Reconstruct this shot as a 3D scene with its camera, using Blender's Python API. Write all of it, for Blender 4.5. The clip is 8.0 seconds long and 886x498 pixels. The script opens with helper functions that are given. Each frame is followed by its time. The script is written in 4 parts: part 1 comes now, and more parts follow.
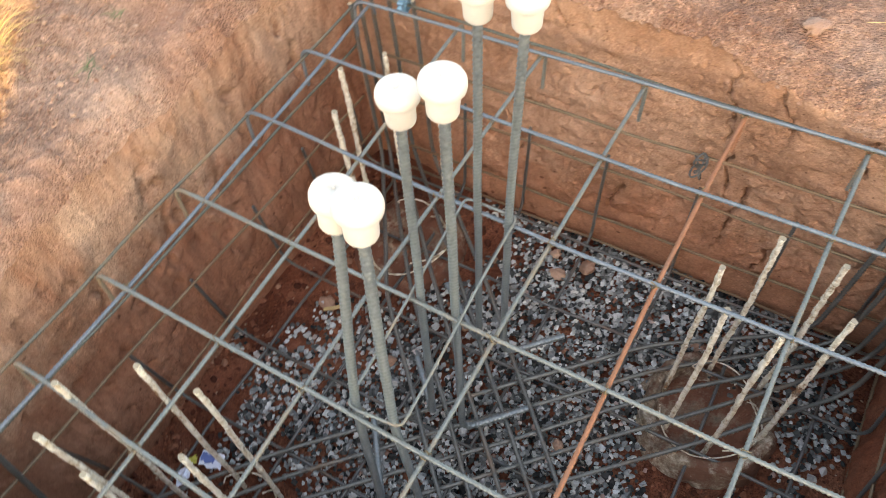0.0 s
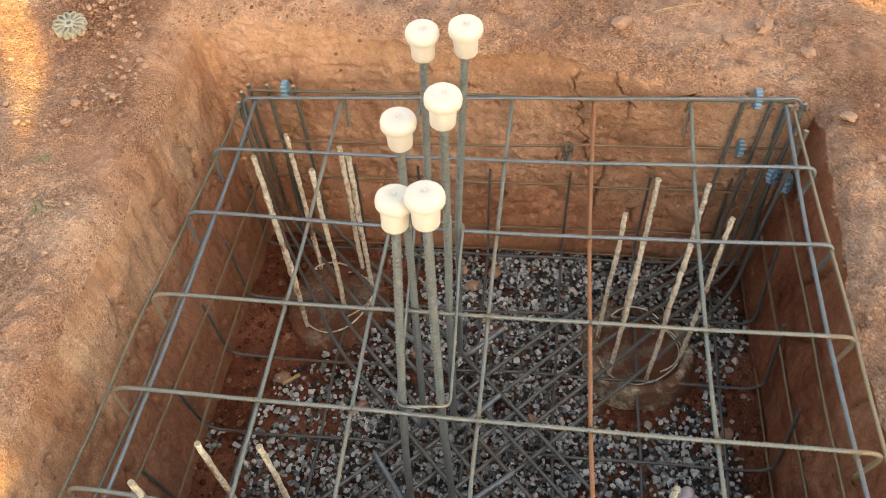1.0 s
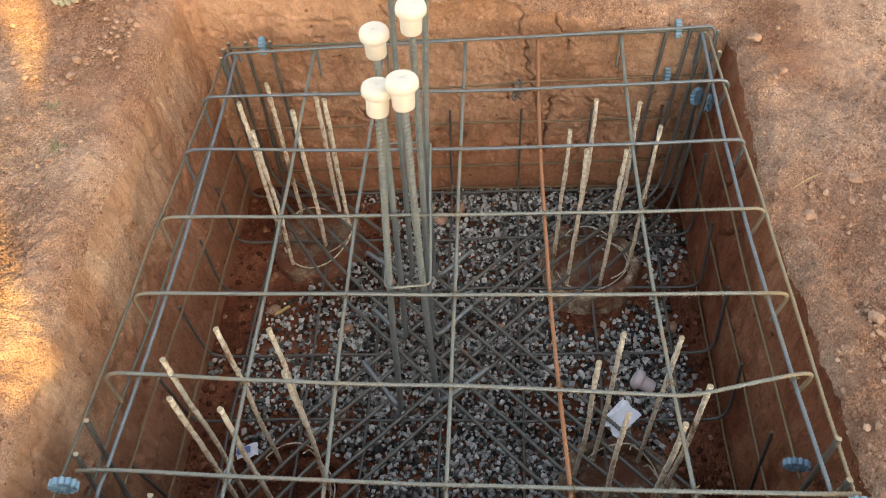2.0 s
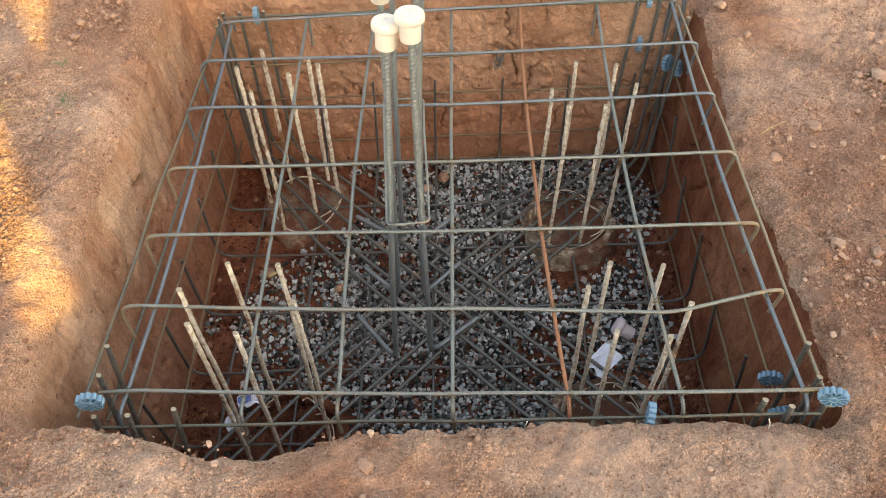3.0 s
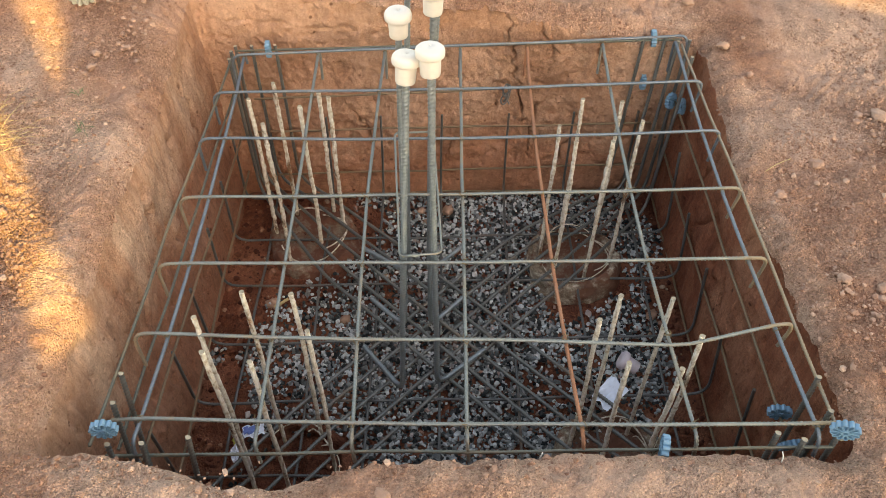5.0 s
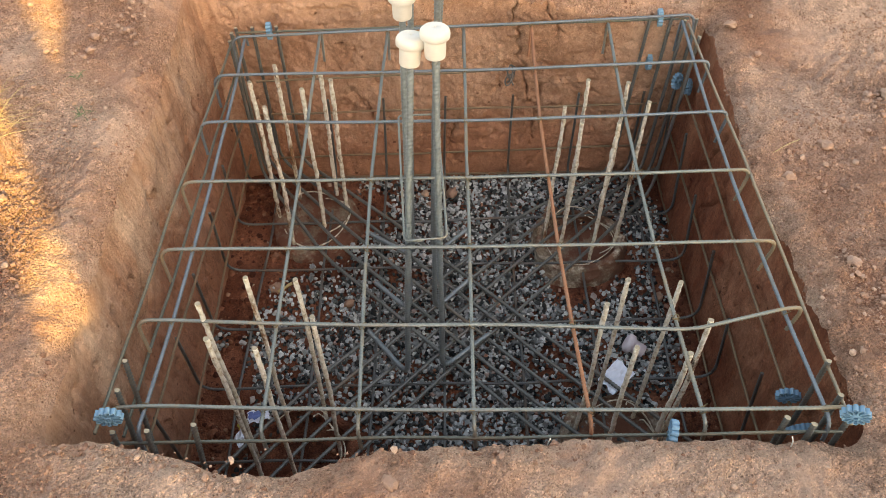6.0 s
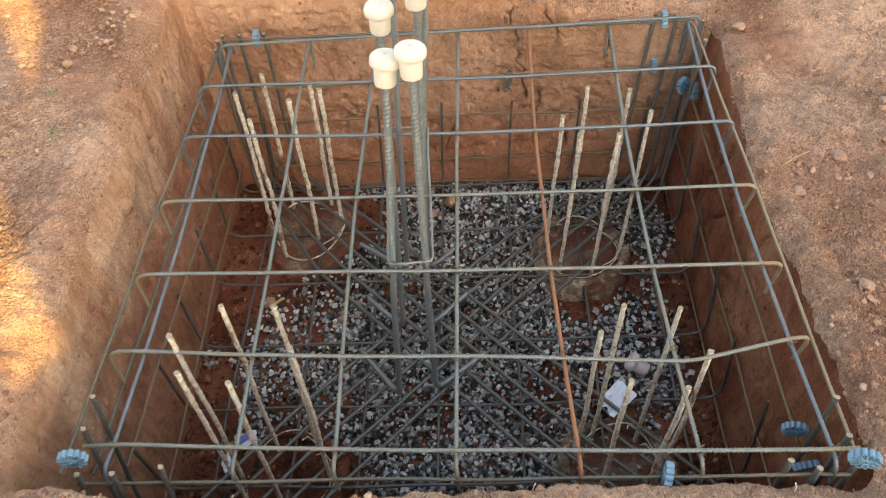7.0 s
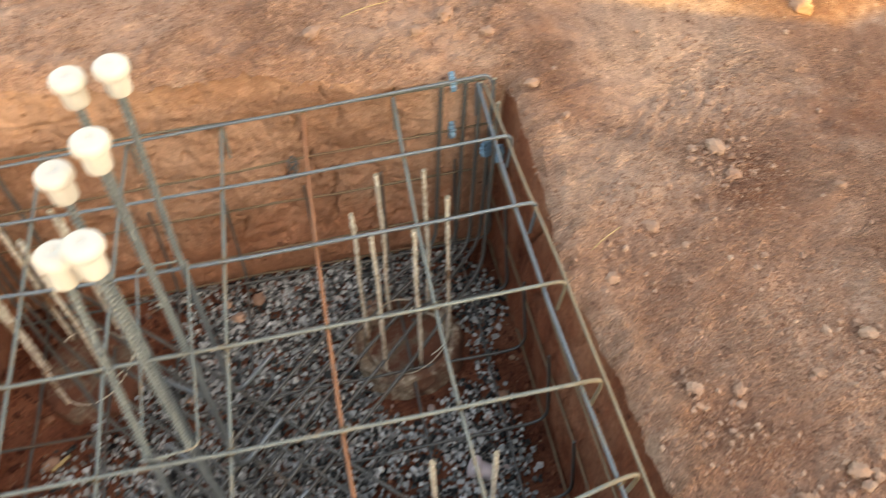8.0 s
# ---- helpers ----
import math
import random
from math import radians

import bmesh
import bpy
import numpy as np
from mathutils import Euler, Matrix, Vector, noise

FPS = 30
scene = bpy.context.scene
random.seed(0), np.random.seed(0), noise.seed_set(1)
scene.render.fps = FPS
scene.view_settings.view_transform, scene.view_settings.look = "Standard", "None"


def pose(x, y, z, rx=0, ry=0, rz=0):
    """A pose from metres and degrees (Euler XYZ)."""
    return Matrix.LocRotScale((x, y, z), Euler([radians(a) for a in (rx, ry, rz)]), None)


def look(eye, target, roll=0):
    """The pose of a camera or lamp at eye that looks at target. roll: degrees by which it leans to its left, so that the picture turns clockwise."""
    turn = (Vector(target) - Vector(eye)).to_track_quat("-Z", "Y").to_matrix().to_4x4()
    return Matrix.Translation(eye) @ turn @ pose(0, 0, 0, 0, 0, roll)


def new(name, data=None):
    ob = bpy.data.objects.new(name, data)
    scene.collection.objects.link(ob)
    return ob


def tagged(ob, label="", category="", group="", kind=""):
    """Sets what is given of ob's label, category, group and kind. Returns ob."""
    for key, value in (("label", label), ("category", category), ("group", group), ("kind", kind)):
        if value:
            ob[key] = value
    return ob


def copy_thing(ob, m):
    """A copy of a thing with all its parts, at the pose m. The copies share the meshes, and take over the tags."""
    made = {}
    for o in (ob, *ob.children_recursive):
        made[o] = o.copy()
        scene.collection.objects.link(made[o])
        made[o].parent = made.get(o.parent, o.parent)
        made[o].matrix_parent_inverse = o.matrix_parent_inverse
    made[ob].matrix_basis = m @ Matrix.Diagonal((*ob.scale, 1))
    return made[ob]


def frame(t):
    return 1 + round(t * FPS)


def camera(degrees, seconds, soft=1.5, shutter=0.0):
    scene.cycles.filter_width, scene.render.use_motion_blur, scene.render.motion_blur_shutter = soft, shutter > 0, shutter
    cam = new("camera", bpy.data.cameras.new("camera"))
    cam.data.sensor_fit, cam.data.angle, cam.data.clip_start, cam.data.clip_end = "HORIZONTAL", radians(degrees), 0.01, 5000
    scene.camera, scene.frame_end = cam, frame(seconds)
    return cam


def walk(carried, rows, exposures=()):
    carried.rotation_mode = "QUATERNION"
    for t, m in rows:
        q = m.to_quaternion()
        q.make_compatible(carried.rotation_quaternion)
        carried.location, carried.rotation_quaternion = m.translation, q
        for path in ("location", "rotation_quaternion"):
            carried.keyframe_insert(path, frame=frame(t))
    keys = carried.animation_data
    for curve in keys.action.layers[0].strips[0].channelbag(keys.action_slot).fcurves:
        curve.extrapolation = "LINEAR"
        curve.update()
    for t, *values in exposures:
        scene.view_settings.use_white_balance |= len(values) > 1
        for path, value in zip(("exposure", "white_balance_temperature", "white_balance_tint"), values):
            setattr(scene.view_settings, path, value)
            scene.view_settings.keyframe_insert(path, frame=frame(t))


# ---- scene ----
cam = camera(58.5, 8.0, soft=0.5, shutter=0.25)
PATH = [
    (0, (0.306, -0.279, 1.674), (-0.372, 0.624, 0.023), -8.4),
    (0.2, (0.247, -0.313, 1.706), (-0.323, 0.692, 0.073), -7.6),
    (0.5, (0.175, -0.425, 1.750), (-0.247, 0.716, 0.163), -6.9),
    (0.8, (0.130, -0.537, 1.797), (-0.194, 0.668, 0.226), -6.6),
    (1, (0.118, -0.599, 1.799), (-0.146, 0.633, 0.246), -6.5),
    (1.2, (0.13, -0.667, 1.799), (-0.105, 0.583, 0.256), -6.5),
    (1.5, (0.149, -0.779, 1.83), (-0.065, 0.476, 0.288), -7.1),
    (1.7, (0.143, -0.847, 1.833), (-0.048, 0.417, 0.295), -6.6),
    (2, (0.123, -0.902, 1.856), (-0.043, 0.348, 0.303), -6.6),
    (2.2, (0.088, -0.955, 1.855), (-0.052, 0.295, 0.3), -6.0),
    (3.3, (0.053, -1.112, 1.834), (-0.009, 0.194, 0.32), -3.6),
    (3.5, (0.051, -1.116, 1.837), (-0.008, 0.202, 0.334), -3.4),
    (4, (0.045, -1.118, 1.845), (-0.008, 0.227, 0.365), -2.9),
    (4.5, (0.031, -1.112, 1.847), (-0.019, 0.241, 0.375), -2.6),
    (4.7, (0.02, -1.114, 1.848), (-0.023, 0.242, 0.378), -2.3),
    (5.8, (-0.001, -1.093, 1.839), (-0.043, 0.228, 0.339), -2.4),
    (6, (0.0, -1.094, 1.839), (-0.048, 0.222, 0.333), -2.8),
    (6.5, (0.003, -1.078, 1.837), (-0.061, 0.224, 0.32), -3.7),
    (7, (0.068, -0.985, 1.822), (-0.032, 0.306, 0.298), -4.9),
    (7.2, (0.11, -0.915, 1.829), (0.01, 0.357, 0.29), -5.3),
    (7.5, (0.174, -0.836, 1.82), (0.126, 0.44, 0.281), -5.5),
    (7.8, (0.25, -0.741, 1.805), (0.279, 0.527, 0.259), -6.3),
    (8, (0.301, -0.625, 1.797), (0.482, 0.627, 0.231), -4.0),
]
walk(cam, [(t, look(eye, target, roll)) for t, eye, target, roll in PATH], exposures=((0, 2.54, 9600, 12), (0.5, 2.26, 11000, 13), (1.0, 2.17, 12000, 14), (2.2, 2.18, 11200, 13), (3.3, 2.30, 10900, 13), (4.5, 2.19, 10500, 12), (6.0, 2.21, 10500, 12), (7.0, 2.25, 10600, 12), (8, 2.28, 11600, 13)))

# ---- sky and sun: low warm sun from behind on the right, cut off by an added unseen board ----
SUN_TO = Vector((0.53, -0.85, 0.0)).normalized()   # level direction towards the sun
SUN_EL = radians(30)
world = bpy.data.worlds.new("sky")
scene.world = world
world.use_nodes = True
wn = world.node_tree.nodes
sky = wn.new("ShaderNodeTexSky")
sky.sky_type, sky.sun_disc = "NISHITA", False
sky.sun_elevation, sky.sun_rotation = SUN_EL, math.atan2(SUN_TO.x, SUN_TO.y)
world.node_tree.links.new(sky.outputs[0], wn["Background"].inputs["Color"])
wn["Background"].inputs["Strength"].default_value = 0.15
sun = new("sun", bpy.data.lights.new("sun", "SUN"))
sun.data.energy, sun.data.angle, sun.data.color = 1.7, radians(0.3), (1.0, 0.86, 0.34)
sun_dir = Vector((SUN_TO.x * math.cos(SUN_EL), SUN_TO.y * math.cos(SUN_EL), math.sin(SUN_EL)))
sun.matrix_world = look(sun_dir * 20, (0, 0, 0))


# ---- node helpers and materials ----
class Nodes:
    """A material with short calls for its nodes."""

    def __init__(self, name, rough=0.8, metal=0.0):
        self.mat = bpy.data.materials.new(name)
        self.mat.use_nodes = True
        self.tree = self.mat.node_tree
        self.bsdf = self.tree.nodes["Principled BSDF"]
        self.bsdf.inputs["Roughness"].default_value = rough
        self.bsdf.inputs["Metallic"].default_value = metal
        self.coord = self.tree.nodes.new("ShaderNodeTexCoord").outputs["Object"]

    def put(self, socket, value):
        if hasattr(value, "is_output"):
            self.tree.links.new(value, socket)
        else:
            socket.default_value = value

    def noise(self, scale, detail=4.0, rough=0.6, stretch=None, where=None):
        n = self.tree.nodes.new("ShaderNodeTexNoise")
        src = where or self.coord
        if stretch:
            m = self.tree.nodes.new("ShaderNodeMapping")
            m.inputs["Scale"].default_value = stretch
            self.tree.links.new(src, m.inputs["Vector"])
            src = m.outputs[0]
        self.tree.links.new(src, n.inputs["Vector"])
        n.inputs["Scale"].default_value, n.inputs["Detail"].default_value, n.inputs["Roughness"].default_value = scale, detail, rough
        return n.outputs["Fac"]

    def cells(self, scale, out="Distance", feature="F1"):
        n = self.tree.nodes.new("ShaderNodeTexVoronoi")
        n.feature = feature
        n.inputs["Scale"].default_value = scale
        self.tree.links.new(self.coord, n.inputs["Vector"])
        return n.outputs[out]

    def ramp(self, fac, *stops):
        n = self.tree.nodes.new("ShaderNodeValToRGB")
        els = n.color_ramp.elements
        while len(els) < len(stops):
            els.new(0.5)
        for e, (p, c) in zip(els, stops):
            e.position = p
            e.color = (*c, 1) if len(c) == 3 else c
        self.put(n.inputs[0], fac)
        return n.outputs[0]

    def mix(self, fac, a, b, kind="MIX"):
        n = self.tree.nodes.new("ShaderNodeMixRGB")
        n.blend_type = kind
        self.put(n.inputs[0], fac)
        for s, v in zip(n.inputs[1:], (a, b)):
            self.put(s, (*v, 1) if isinstance(v, tuple) and len(v) == 3 else v)
        return n.outputs[0]

    def math(self, op, a, b=0.0):
        n = self.tree.nodes.new("ShaderNodeMath")
        n.operation = op
        self.put(n.inputs[0], a)
        self.put(n.inputs[1], b)
        return n.outputs[0]

    def info(self, out="Random"):
        return self.tree.nodes.new("ShaderNodeObjectInfo").outputs[out]

    def island(self):
        return self.tree.nodes.new("ShaderNodeNewGeometry").outputs["Random Per Island"]

    def axis(self, i):
        n = self.tree.nodes.new("ShaderNodeSeparateXYZ")
        self.tree.links.new(self.coord, n.inputs[0])
        return n.outputs[i]

    def near(self, centre, inner, outer):
        """One within inner metres of a place, nothing beyond outer, with an uneven edge."""
        n = self.tree.nodes.new("ShaderNodeVectorMath")
        n.operation = "DISTANCE"
        self.tree.links.new(self.coord, n.inputs[0])
        n.inputs[1].default_value = centre
        d = self.math("ADD", n.outputs["Value"], self.math("MULTIPLY", self.math("SUBTRACT", self.noise(6, 6, 0.7), 0.5), 0.9 * (outer - inner)))
        return self.ramp(self.math("DIVIDE", d, outer), (inner / outer, (1, 1, 1)), (1.0, (0, 0, 0)))

    def bump(self, height, strength, dist):
        n = self.tree.nodes.new("ShaderNodeBump")
        n.inputs["Strength"].default_value, n.inputs["Distance"].default_value = strength, dist
        self.tree.links.new(height, n.inputs["Height"])
        self.tree.links.new(n.outputs[0], self.bsdf.inputs["Normal"])

    def colour(self, value):
        self.put(self.bsdf.inputs["Base Color"], value)
        return self.mat


def soil(name, dark, mid, light, stretch=None, grit=1.0, pale=None, damp=(), dusty=(), subsoil=None, relief=0.005, mottle=0.42):
    """Earth: broad patches, stains, loose grit and fine dust, with small shadows painted in. grit: how crumbly the
    surface is.
    """
    s = Nodes(name, 0.95)
    s.bsdf.inputs["Specular IOR Level"].default_value = 0.15
    c = s.ramp(s.noise(3.2, 5, 0.6, stretch), (0.36, dark), (0.5, mid), (0.64, light))
    stain = s.ramp(s.noise(14, 6, 0.7, stretch), (0.42, (0, 0, 0)), (0.68, (1, 1, 1)))
    c = s.mix(s.math("MULTIPLY", stain, 0.45), c, light)
    for centre, inner, outer in damp:
        c = s.mix(s.math("MULTIPLY", s.near(centre, inner, outer), 0.58), c, (dark[0] * 0.62, dark[1] * 0.52, dark[2] * 0.48))
    for centre, inner, outer in dusty:
        c = s.mix(s.math("MULTIPLY", s.near(centre, inner, outer), 0.7), c, pale)
    if subsoil:      # a redder layer of earth below the dry one, with a wavering boundary
        level, red = subsoil
        z = s.math("ADD", s.axis(2), s.math("MULTIPLY", s.math("SUBTRACT", s.noise(4.5, 7, 0.7), 0.5), 0.75))
        c = s.mix(s.math("MULTIPLY", s.ramp(z, (level - 0.06, (1, 1, 1)), (level + 0.10, (0, 0, 0))), 0.75), c, s.mix(s.math("MULTIPLY", s.noise(18, 6, 0.7), 0.55), red, mid))
    if pale:
        spot = s.ramp(s.noise(5.5, 5, 0.65), (0.52, (0, 0, 0)), (0.66, (1, 1, 1)))
        c = s.mix(s.math("MULTIPLY", spot, 0.55), c, pale)
    loose = s.ramp(s.noise(5.0, 6, 0.7), (0.40, (0.4, 0.4, 0.4)), (0.60, (1, 1, 1)))      # crumbly here, trodden smooth there
    # earth mottling, its contrast raised in place of tiny shadows
    fine = s.ramp(s.noise(38, 7, 0.75, stretch), (0.36, (0.72, 0.68, 0.66)), (0.5, (1.0, 1.0, 1.0)), (0.64, (1.16, 1.15, 1.14)))
    c = s.mix(mottle, c, fine, "MULTIPLY")
    for size, strength in ((190, 0.16 + 0.26 * grit), (400, 0.26 + 0.50 * grit)):      # single grains, some dark and some pale; the dark also paints shadows between crumbs
        bits = s.ramp(s.cells(size, "Color"), (0.08, (0.34, 0.30, 0.28)), (0.34, (0.90, 0.89, 0.88)), (0.70, (1.06, 1.06, 1.05)), (0.92, (1.75, 1.73, 1.70)))
        c = s.mix(s.math("MULTIPLY", loose, strength), c, bits, "MULTIPLY")
    hole_shade = s.ramp(s.cells(62), (0.10, (0.30, 0.25, 0.22)), (0.17, (1, 1, 1)))      # shade inside small holes, painted as dark spots
    c = s.mix(s.math("MULTIPLY", s.ramp(s.noise(11, 4, 0.6), (0.55, (0, 0, 0)), (0.60, (1, 1, 1))), 0.8), c, hole_shade, "MULTIPLY")
    if grit < 0.5:      # cut faces: shade of larger holes and torn spots, painted dark
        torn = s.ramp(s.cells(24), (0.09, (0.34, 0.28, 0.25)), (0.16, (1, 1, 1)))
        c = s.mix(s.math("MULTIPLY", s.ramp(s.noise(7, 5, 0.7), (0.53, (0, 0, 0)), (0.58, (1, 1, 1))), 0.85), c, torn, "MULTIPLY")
    h = s.math("ADD", s.noise(45, 9, 0.72, stretch), s.math("MULTIPLY", s.math("MULTIPLY", s.math("SUBTRACT", 1.0, s.cells(230)), loose), 0.8 * grit))
    s.bump(h, 1.0, relief)
    return s.colour(c)


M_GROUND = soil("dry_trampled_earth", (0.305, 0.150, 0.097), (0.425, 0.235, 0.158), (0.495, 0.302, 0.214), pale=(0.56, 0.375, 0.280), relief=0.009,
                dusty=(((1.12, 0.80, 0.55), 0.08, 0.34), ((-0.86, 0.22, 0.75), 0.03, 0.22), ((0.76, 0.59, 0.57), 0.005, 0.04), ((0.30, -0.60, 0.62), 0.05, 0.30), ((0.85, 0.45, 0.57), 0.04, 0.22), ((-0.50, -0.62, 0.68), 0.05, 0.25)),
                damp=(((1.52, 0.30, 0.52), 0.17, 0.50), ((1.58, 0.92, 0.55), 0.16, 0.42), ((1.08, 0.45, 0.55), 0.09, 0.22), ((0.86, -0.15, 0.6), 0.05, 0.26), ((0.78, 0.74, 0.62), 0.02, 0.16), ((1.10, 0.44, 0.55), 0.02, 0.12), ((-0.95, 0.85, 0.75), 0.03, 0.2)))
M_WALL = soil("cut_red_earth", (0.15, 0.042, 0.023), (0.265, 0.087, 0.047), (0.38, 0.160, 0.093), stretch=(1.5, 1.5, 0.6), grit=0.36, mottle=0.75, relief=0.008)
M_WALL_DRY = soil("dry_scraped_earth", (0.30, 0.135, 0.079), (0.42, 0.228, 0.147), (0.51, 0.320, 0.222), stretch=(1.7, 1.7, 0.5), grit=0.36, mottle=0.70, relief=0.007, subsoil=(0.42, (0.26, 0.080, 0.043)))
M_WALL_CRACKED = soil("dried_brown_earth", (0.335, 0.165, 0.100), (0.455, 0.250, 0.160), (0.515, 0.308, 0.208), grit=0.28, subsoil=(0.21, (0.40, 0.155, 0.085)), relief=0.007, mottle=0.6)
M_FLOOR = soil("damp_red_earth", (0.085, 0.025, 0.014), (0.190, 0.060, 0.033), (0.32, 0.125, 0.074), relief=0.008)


def stones(name, stops):
    s = Nodes(name, 0.9)
    s.bsdf.inputs["Specular IOR Level"].default_value = 0.2
    c = s.ramp(s.island(), *stops)
    c = s.mix(0.6, c, s.ramp(s.noise(160, 4, 0.7), (0.3, (0.6, 0.6, 0.6)), (0.7, (1.2, 1.2, 1.2))), "MULTIPLY")
    s.bump(s.noise(420, 3), 0.5, 0.002)
    return s.colour(c)


M_GRAVEL = stones("crushed_granite", [(0.0, (0.018, 0.018, 0.018)), (0.28, (0.078, 0.079, 0.077)), (0.58, (0.275, 0.282, 0.275)), (0.95, (0.68, 0.685, 0.665)), (1.0, (0.30, 0.12, 0.07))])
M_CLOD = stones("earth_crumbs", [(0.0, (0.21, 0.100, 0.066)), (0.5, (0.36, 0.195, 0.130)), (0.99, (0.42, 0.240, 0.165)), (1.0, (0.50, 0.32, 0.23))])
M_DRIFT = stones("dry_clods", [(0.0, (0.36, 0.20, 0.135)), (0.6, (0.45, 0.27, 0.19)), (1.0, (0.53, 0.345, 0.25))])
M_REDCLOD = stones("red_earth_clods", [(0.0, (0.08, 0.023, 0.013)), (0.6, (0.18, 0.056, 0.031)), (0.95, (0.32, 0.13, 0.075)), (1.0, (0.45, 0.33, 0.24))])
s = Nodes("earth_lump", 0.95)
M_LUMP = s.colour(s.mix(s.noise(45, 8, 0.8), (0.32, 0.165, 0.108), s.ramp(s.info(), (0, (0.50, 0.295, 0.202)), (1, (0.64, 0.435, 0.32)))))
s.bump(s.noise(90, 6, 0.7), 0.8, 0.006)


def steel(name, base, other, rust, amount, rough=0.46, metal=0.45, ends=0.0):
    """Rolled steel with rust in patches; ends: how much more of it at the bent ends over the sides of the pit."""
    s = Nodes(name, rough, metal)
    c = s.mix(s.noise(25, 4), base, other)
    c = s.mix(0.5, c, s.ramp(s.noise(220, 4, 0.7), (0.3, (0.6, 0.6, 0.6)), (0.7, (1.25, 1.25, 1.25))), "MULTIPLY")
    patch = s.ramp(s.math("ADD", s.noise(9, 6, 0.7), s.math("MULTIPLY", s.info(), 0.08)), (0.62 - amount, (0, 0, 0)), (0.82 - amount, (1, 1, 1)))
    if ends:
        bent = s.ramp(s.math("ABSOLUTE", s.axis(0)), (0.585, (0, 0, 0)), (0.635, (1, 1, 1)))
        patch = s.mix(s.math("MULTIPLY", s.math("MULTIPLY", bent, s.noise(30, 4, 0.6)), ends), patch, (1.0, 1.0, 1.0))
    s.put(s.bsdf.inputs["Metallic"], s.math("MULTIPLY", s.math("SUBTRACT", 1.0, patch), metal))
    s.bump(s.noise(500, 3), 0.25, 0.001)
    return s.colour(s.mix(s.math("MULTIPLY", patch, 0.85), c, rust))


M_STEEL = steel("weathered_rebar", (0.160, 0.172, 0.160), (0.285, 0.292, 0.258), (0.32, 0.20, 0.095), 0.06, ends=1.3)
M_OCHRE = steel("ochre_stained_rebar", (0.19, 0.130, 0.080), (0.28, 0.20, 0.125), (0.24, 0.12, 0.06), 0.10)
M_COLUMN = steel("thick_grey_rebar", (0.160, 0.190, 0.200), (0.29, 0.33, 0.335), (0.20, 0.15, 0.09), -0.03, 0.40, 0.5)
M_BLUESTEEL = steel("mill_scale_rebar", (0.125, 0.150, 0.172), (0.225, 0.255, 0.275), (0.27, 0.205, 0.11), 0.0)
M_DARKSTEEL = steel("dark_rebar", (0.085, 0.088, 0.087), (0.18, 0.180, 0.170), (0.14, 0.075, 0.04), 0.08)
M_DIAGONAL = steel("dull_grey_rebar", (0.105, 0.108, 0.102), (0.215, 0.216, 0.196), (0.17, 0.10, 0.055), 0.05)
M_OLIVE = steel("dull_olive_rebar", (0.105, 0.110, 0.090), (0.19, 0.19, 0.15), (0.22, 0.14, 0.07), 0.07)
M_RUST = steel("rusty_rebar", (0.30, 0.112, 0.055), (0.40, 0.175, 0.092), (0.27, 0.14, 0.09), 0.08, 0.85, 0.0)
M_WIRE = steel("tie_wire", (0.16, 0.12, 0.08), (0.27, 0.18, 0.07), (0.16, 0.09, 0.05), 0.1, 0.6, 0.2)
s = Nodes("cement_crusted_steel", 0.92)
h = s.noise(70, 5, 0.7)
bare = s.ramp(s.math("ADD", s.noise(24, 6, 0.75, (1, 1, 0.4)), s.math("MULTIPLY", s.math("SUBTRACT", s.info(), 0.5), 0.16)), (0.57, (0, 0, 0)), (0.66, (1, 1, 1)))
M_CRUST = s.colour(s.mix(bare, s.ramp(h, (0.34, (0.42, 0.31, 0.20)), (0.46, (0.66, 0.57, 0.44)), (0.60, (0.80, 0.74, 0.63))),
                         s.ramp(s.noise(60, 4, 0.7), (0.4, (0.13, 0.075, 0.045)), (0.6, (0.36, 0.18, 0.085)))))
s.bump(h, 1.0, 0.007)
s = Nodes("sawn_steel_end", 0.7)
M_SAWN = s.colour(s.mix(s.noise(200, 3), (0.26, 0.20, 0.13), (0.40, 0.33, 0.23)))
s = Nodes("rough_dirty_concrete", 0.95)
h = s.noise(28, 8, 0.7)
M_CONCRETE = s.colour(s.mix(s.ramp(s.noise(15, 6, 0.75), (0.36, (0, 0, 0)), (0.52, (1, 1, 1))),
                            s.ramp(h, (0.35, (0.14, 0.10, 0.07)), (0.52, (0.36, 0.28, 0.20)), (0.64, (0.58, 0.49, 0.38))), (0.18, 0.066, 0.037)))
s.bump(h, 1.0, 0.012)


s = Nodes("broken_concrete", 0.92)
h = s.noise(34, 8, 0.75)
M_RING = s.colour(s.mix(s.ramp(s.noise(11, 6, 0.75), (0.44, (0, 0, 0)), (0.55, (1, 1, 1))),
                        s.ramp(h, (0.36, (0.16, 0.105, 0.07)), (0.50, (0.36, 0.275, 0.195)), (0.62, (0.68, 0.58, 0.46))), s.mix(s.noise(40, 6, 0.7), (0.13, 0.045, 0.024), (0.27, 0.13, 0.078))))
s.bump(h, 1.0, 0.012)


def plastic(name, a, b, rough=0.45, dirt=(0.4, 0.26, 0.16), amount=0.35, sub=0.0):
    s = Nodes(name, rough)
    s.bsdf.inputs["Subsurface Weight"].default_value = sub
    s.bsdf.inputs["Subsurface Radius"].default_value = (0.01, 0.008, 0.006)
    grime = s.ramp(s.noise(45, 6, 0.75), (0.55, (0, 0, 0)), (0.75, (1, 1, 1)))
    c = s.mix(s.noise(30, 3), a, b)
    s.bump(s.noise(300, 3), 0.15, 0.001)
    return s.colour(s.mix(s.math("MULTIPLY", grime, amount), c, dirt))


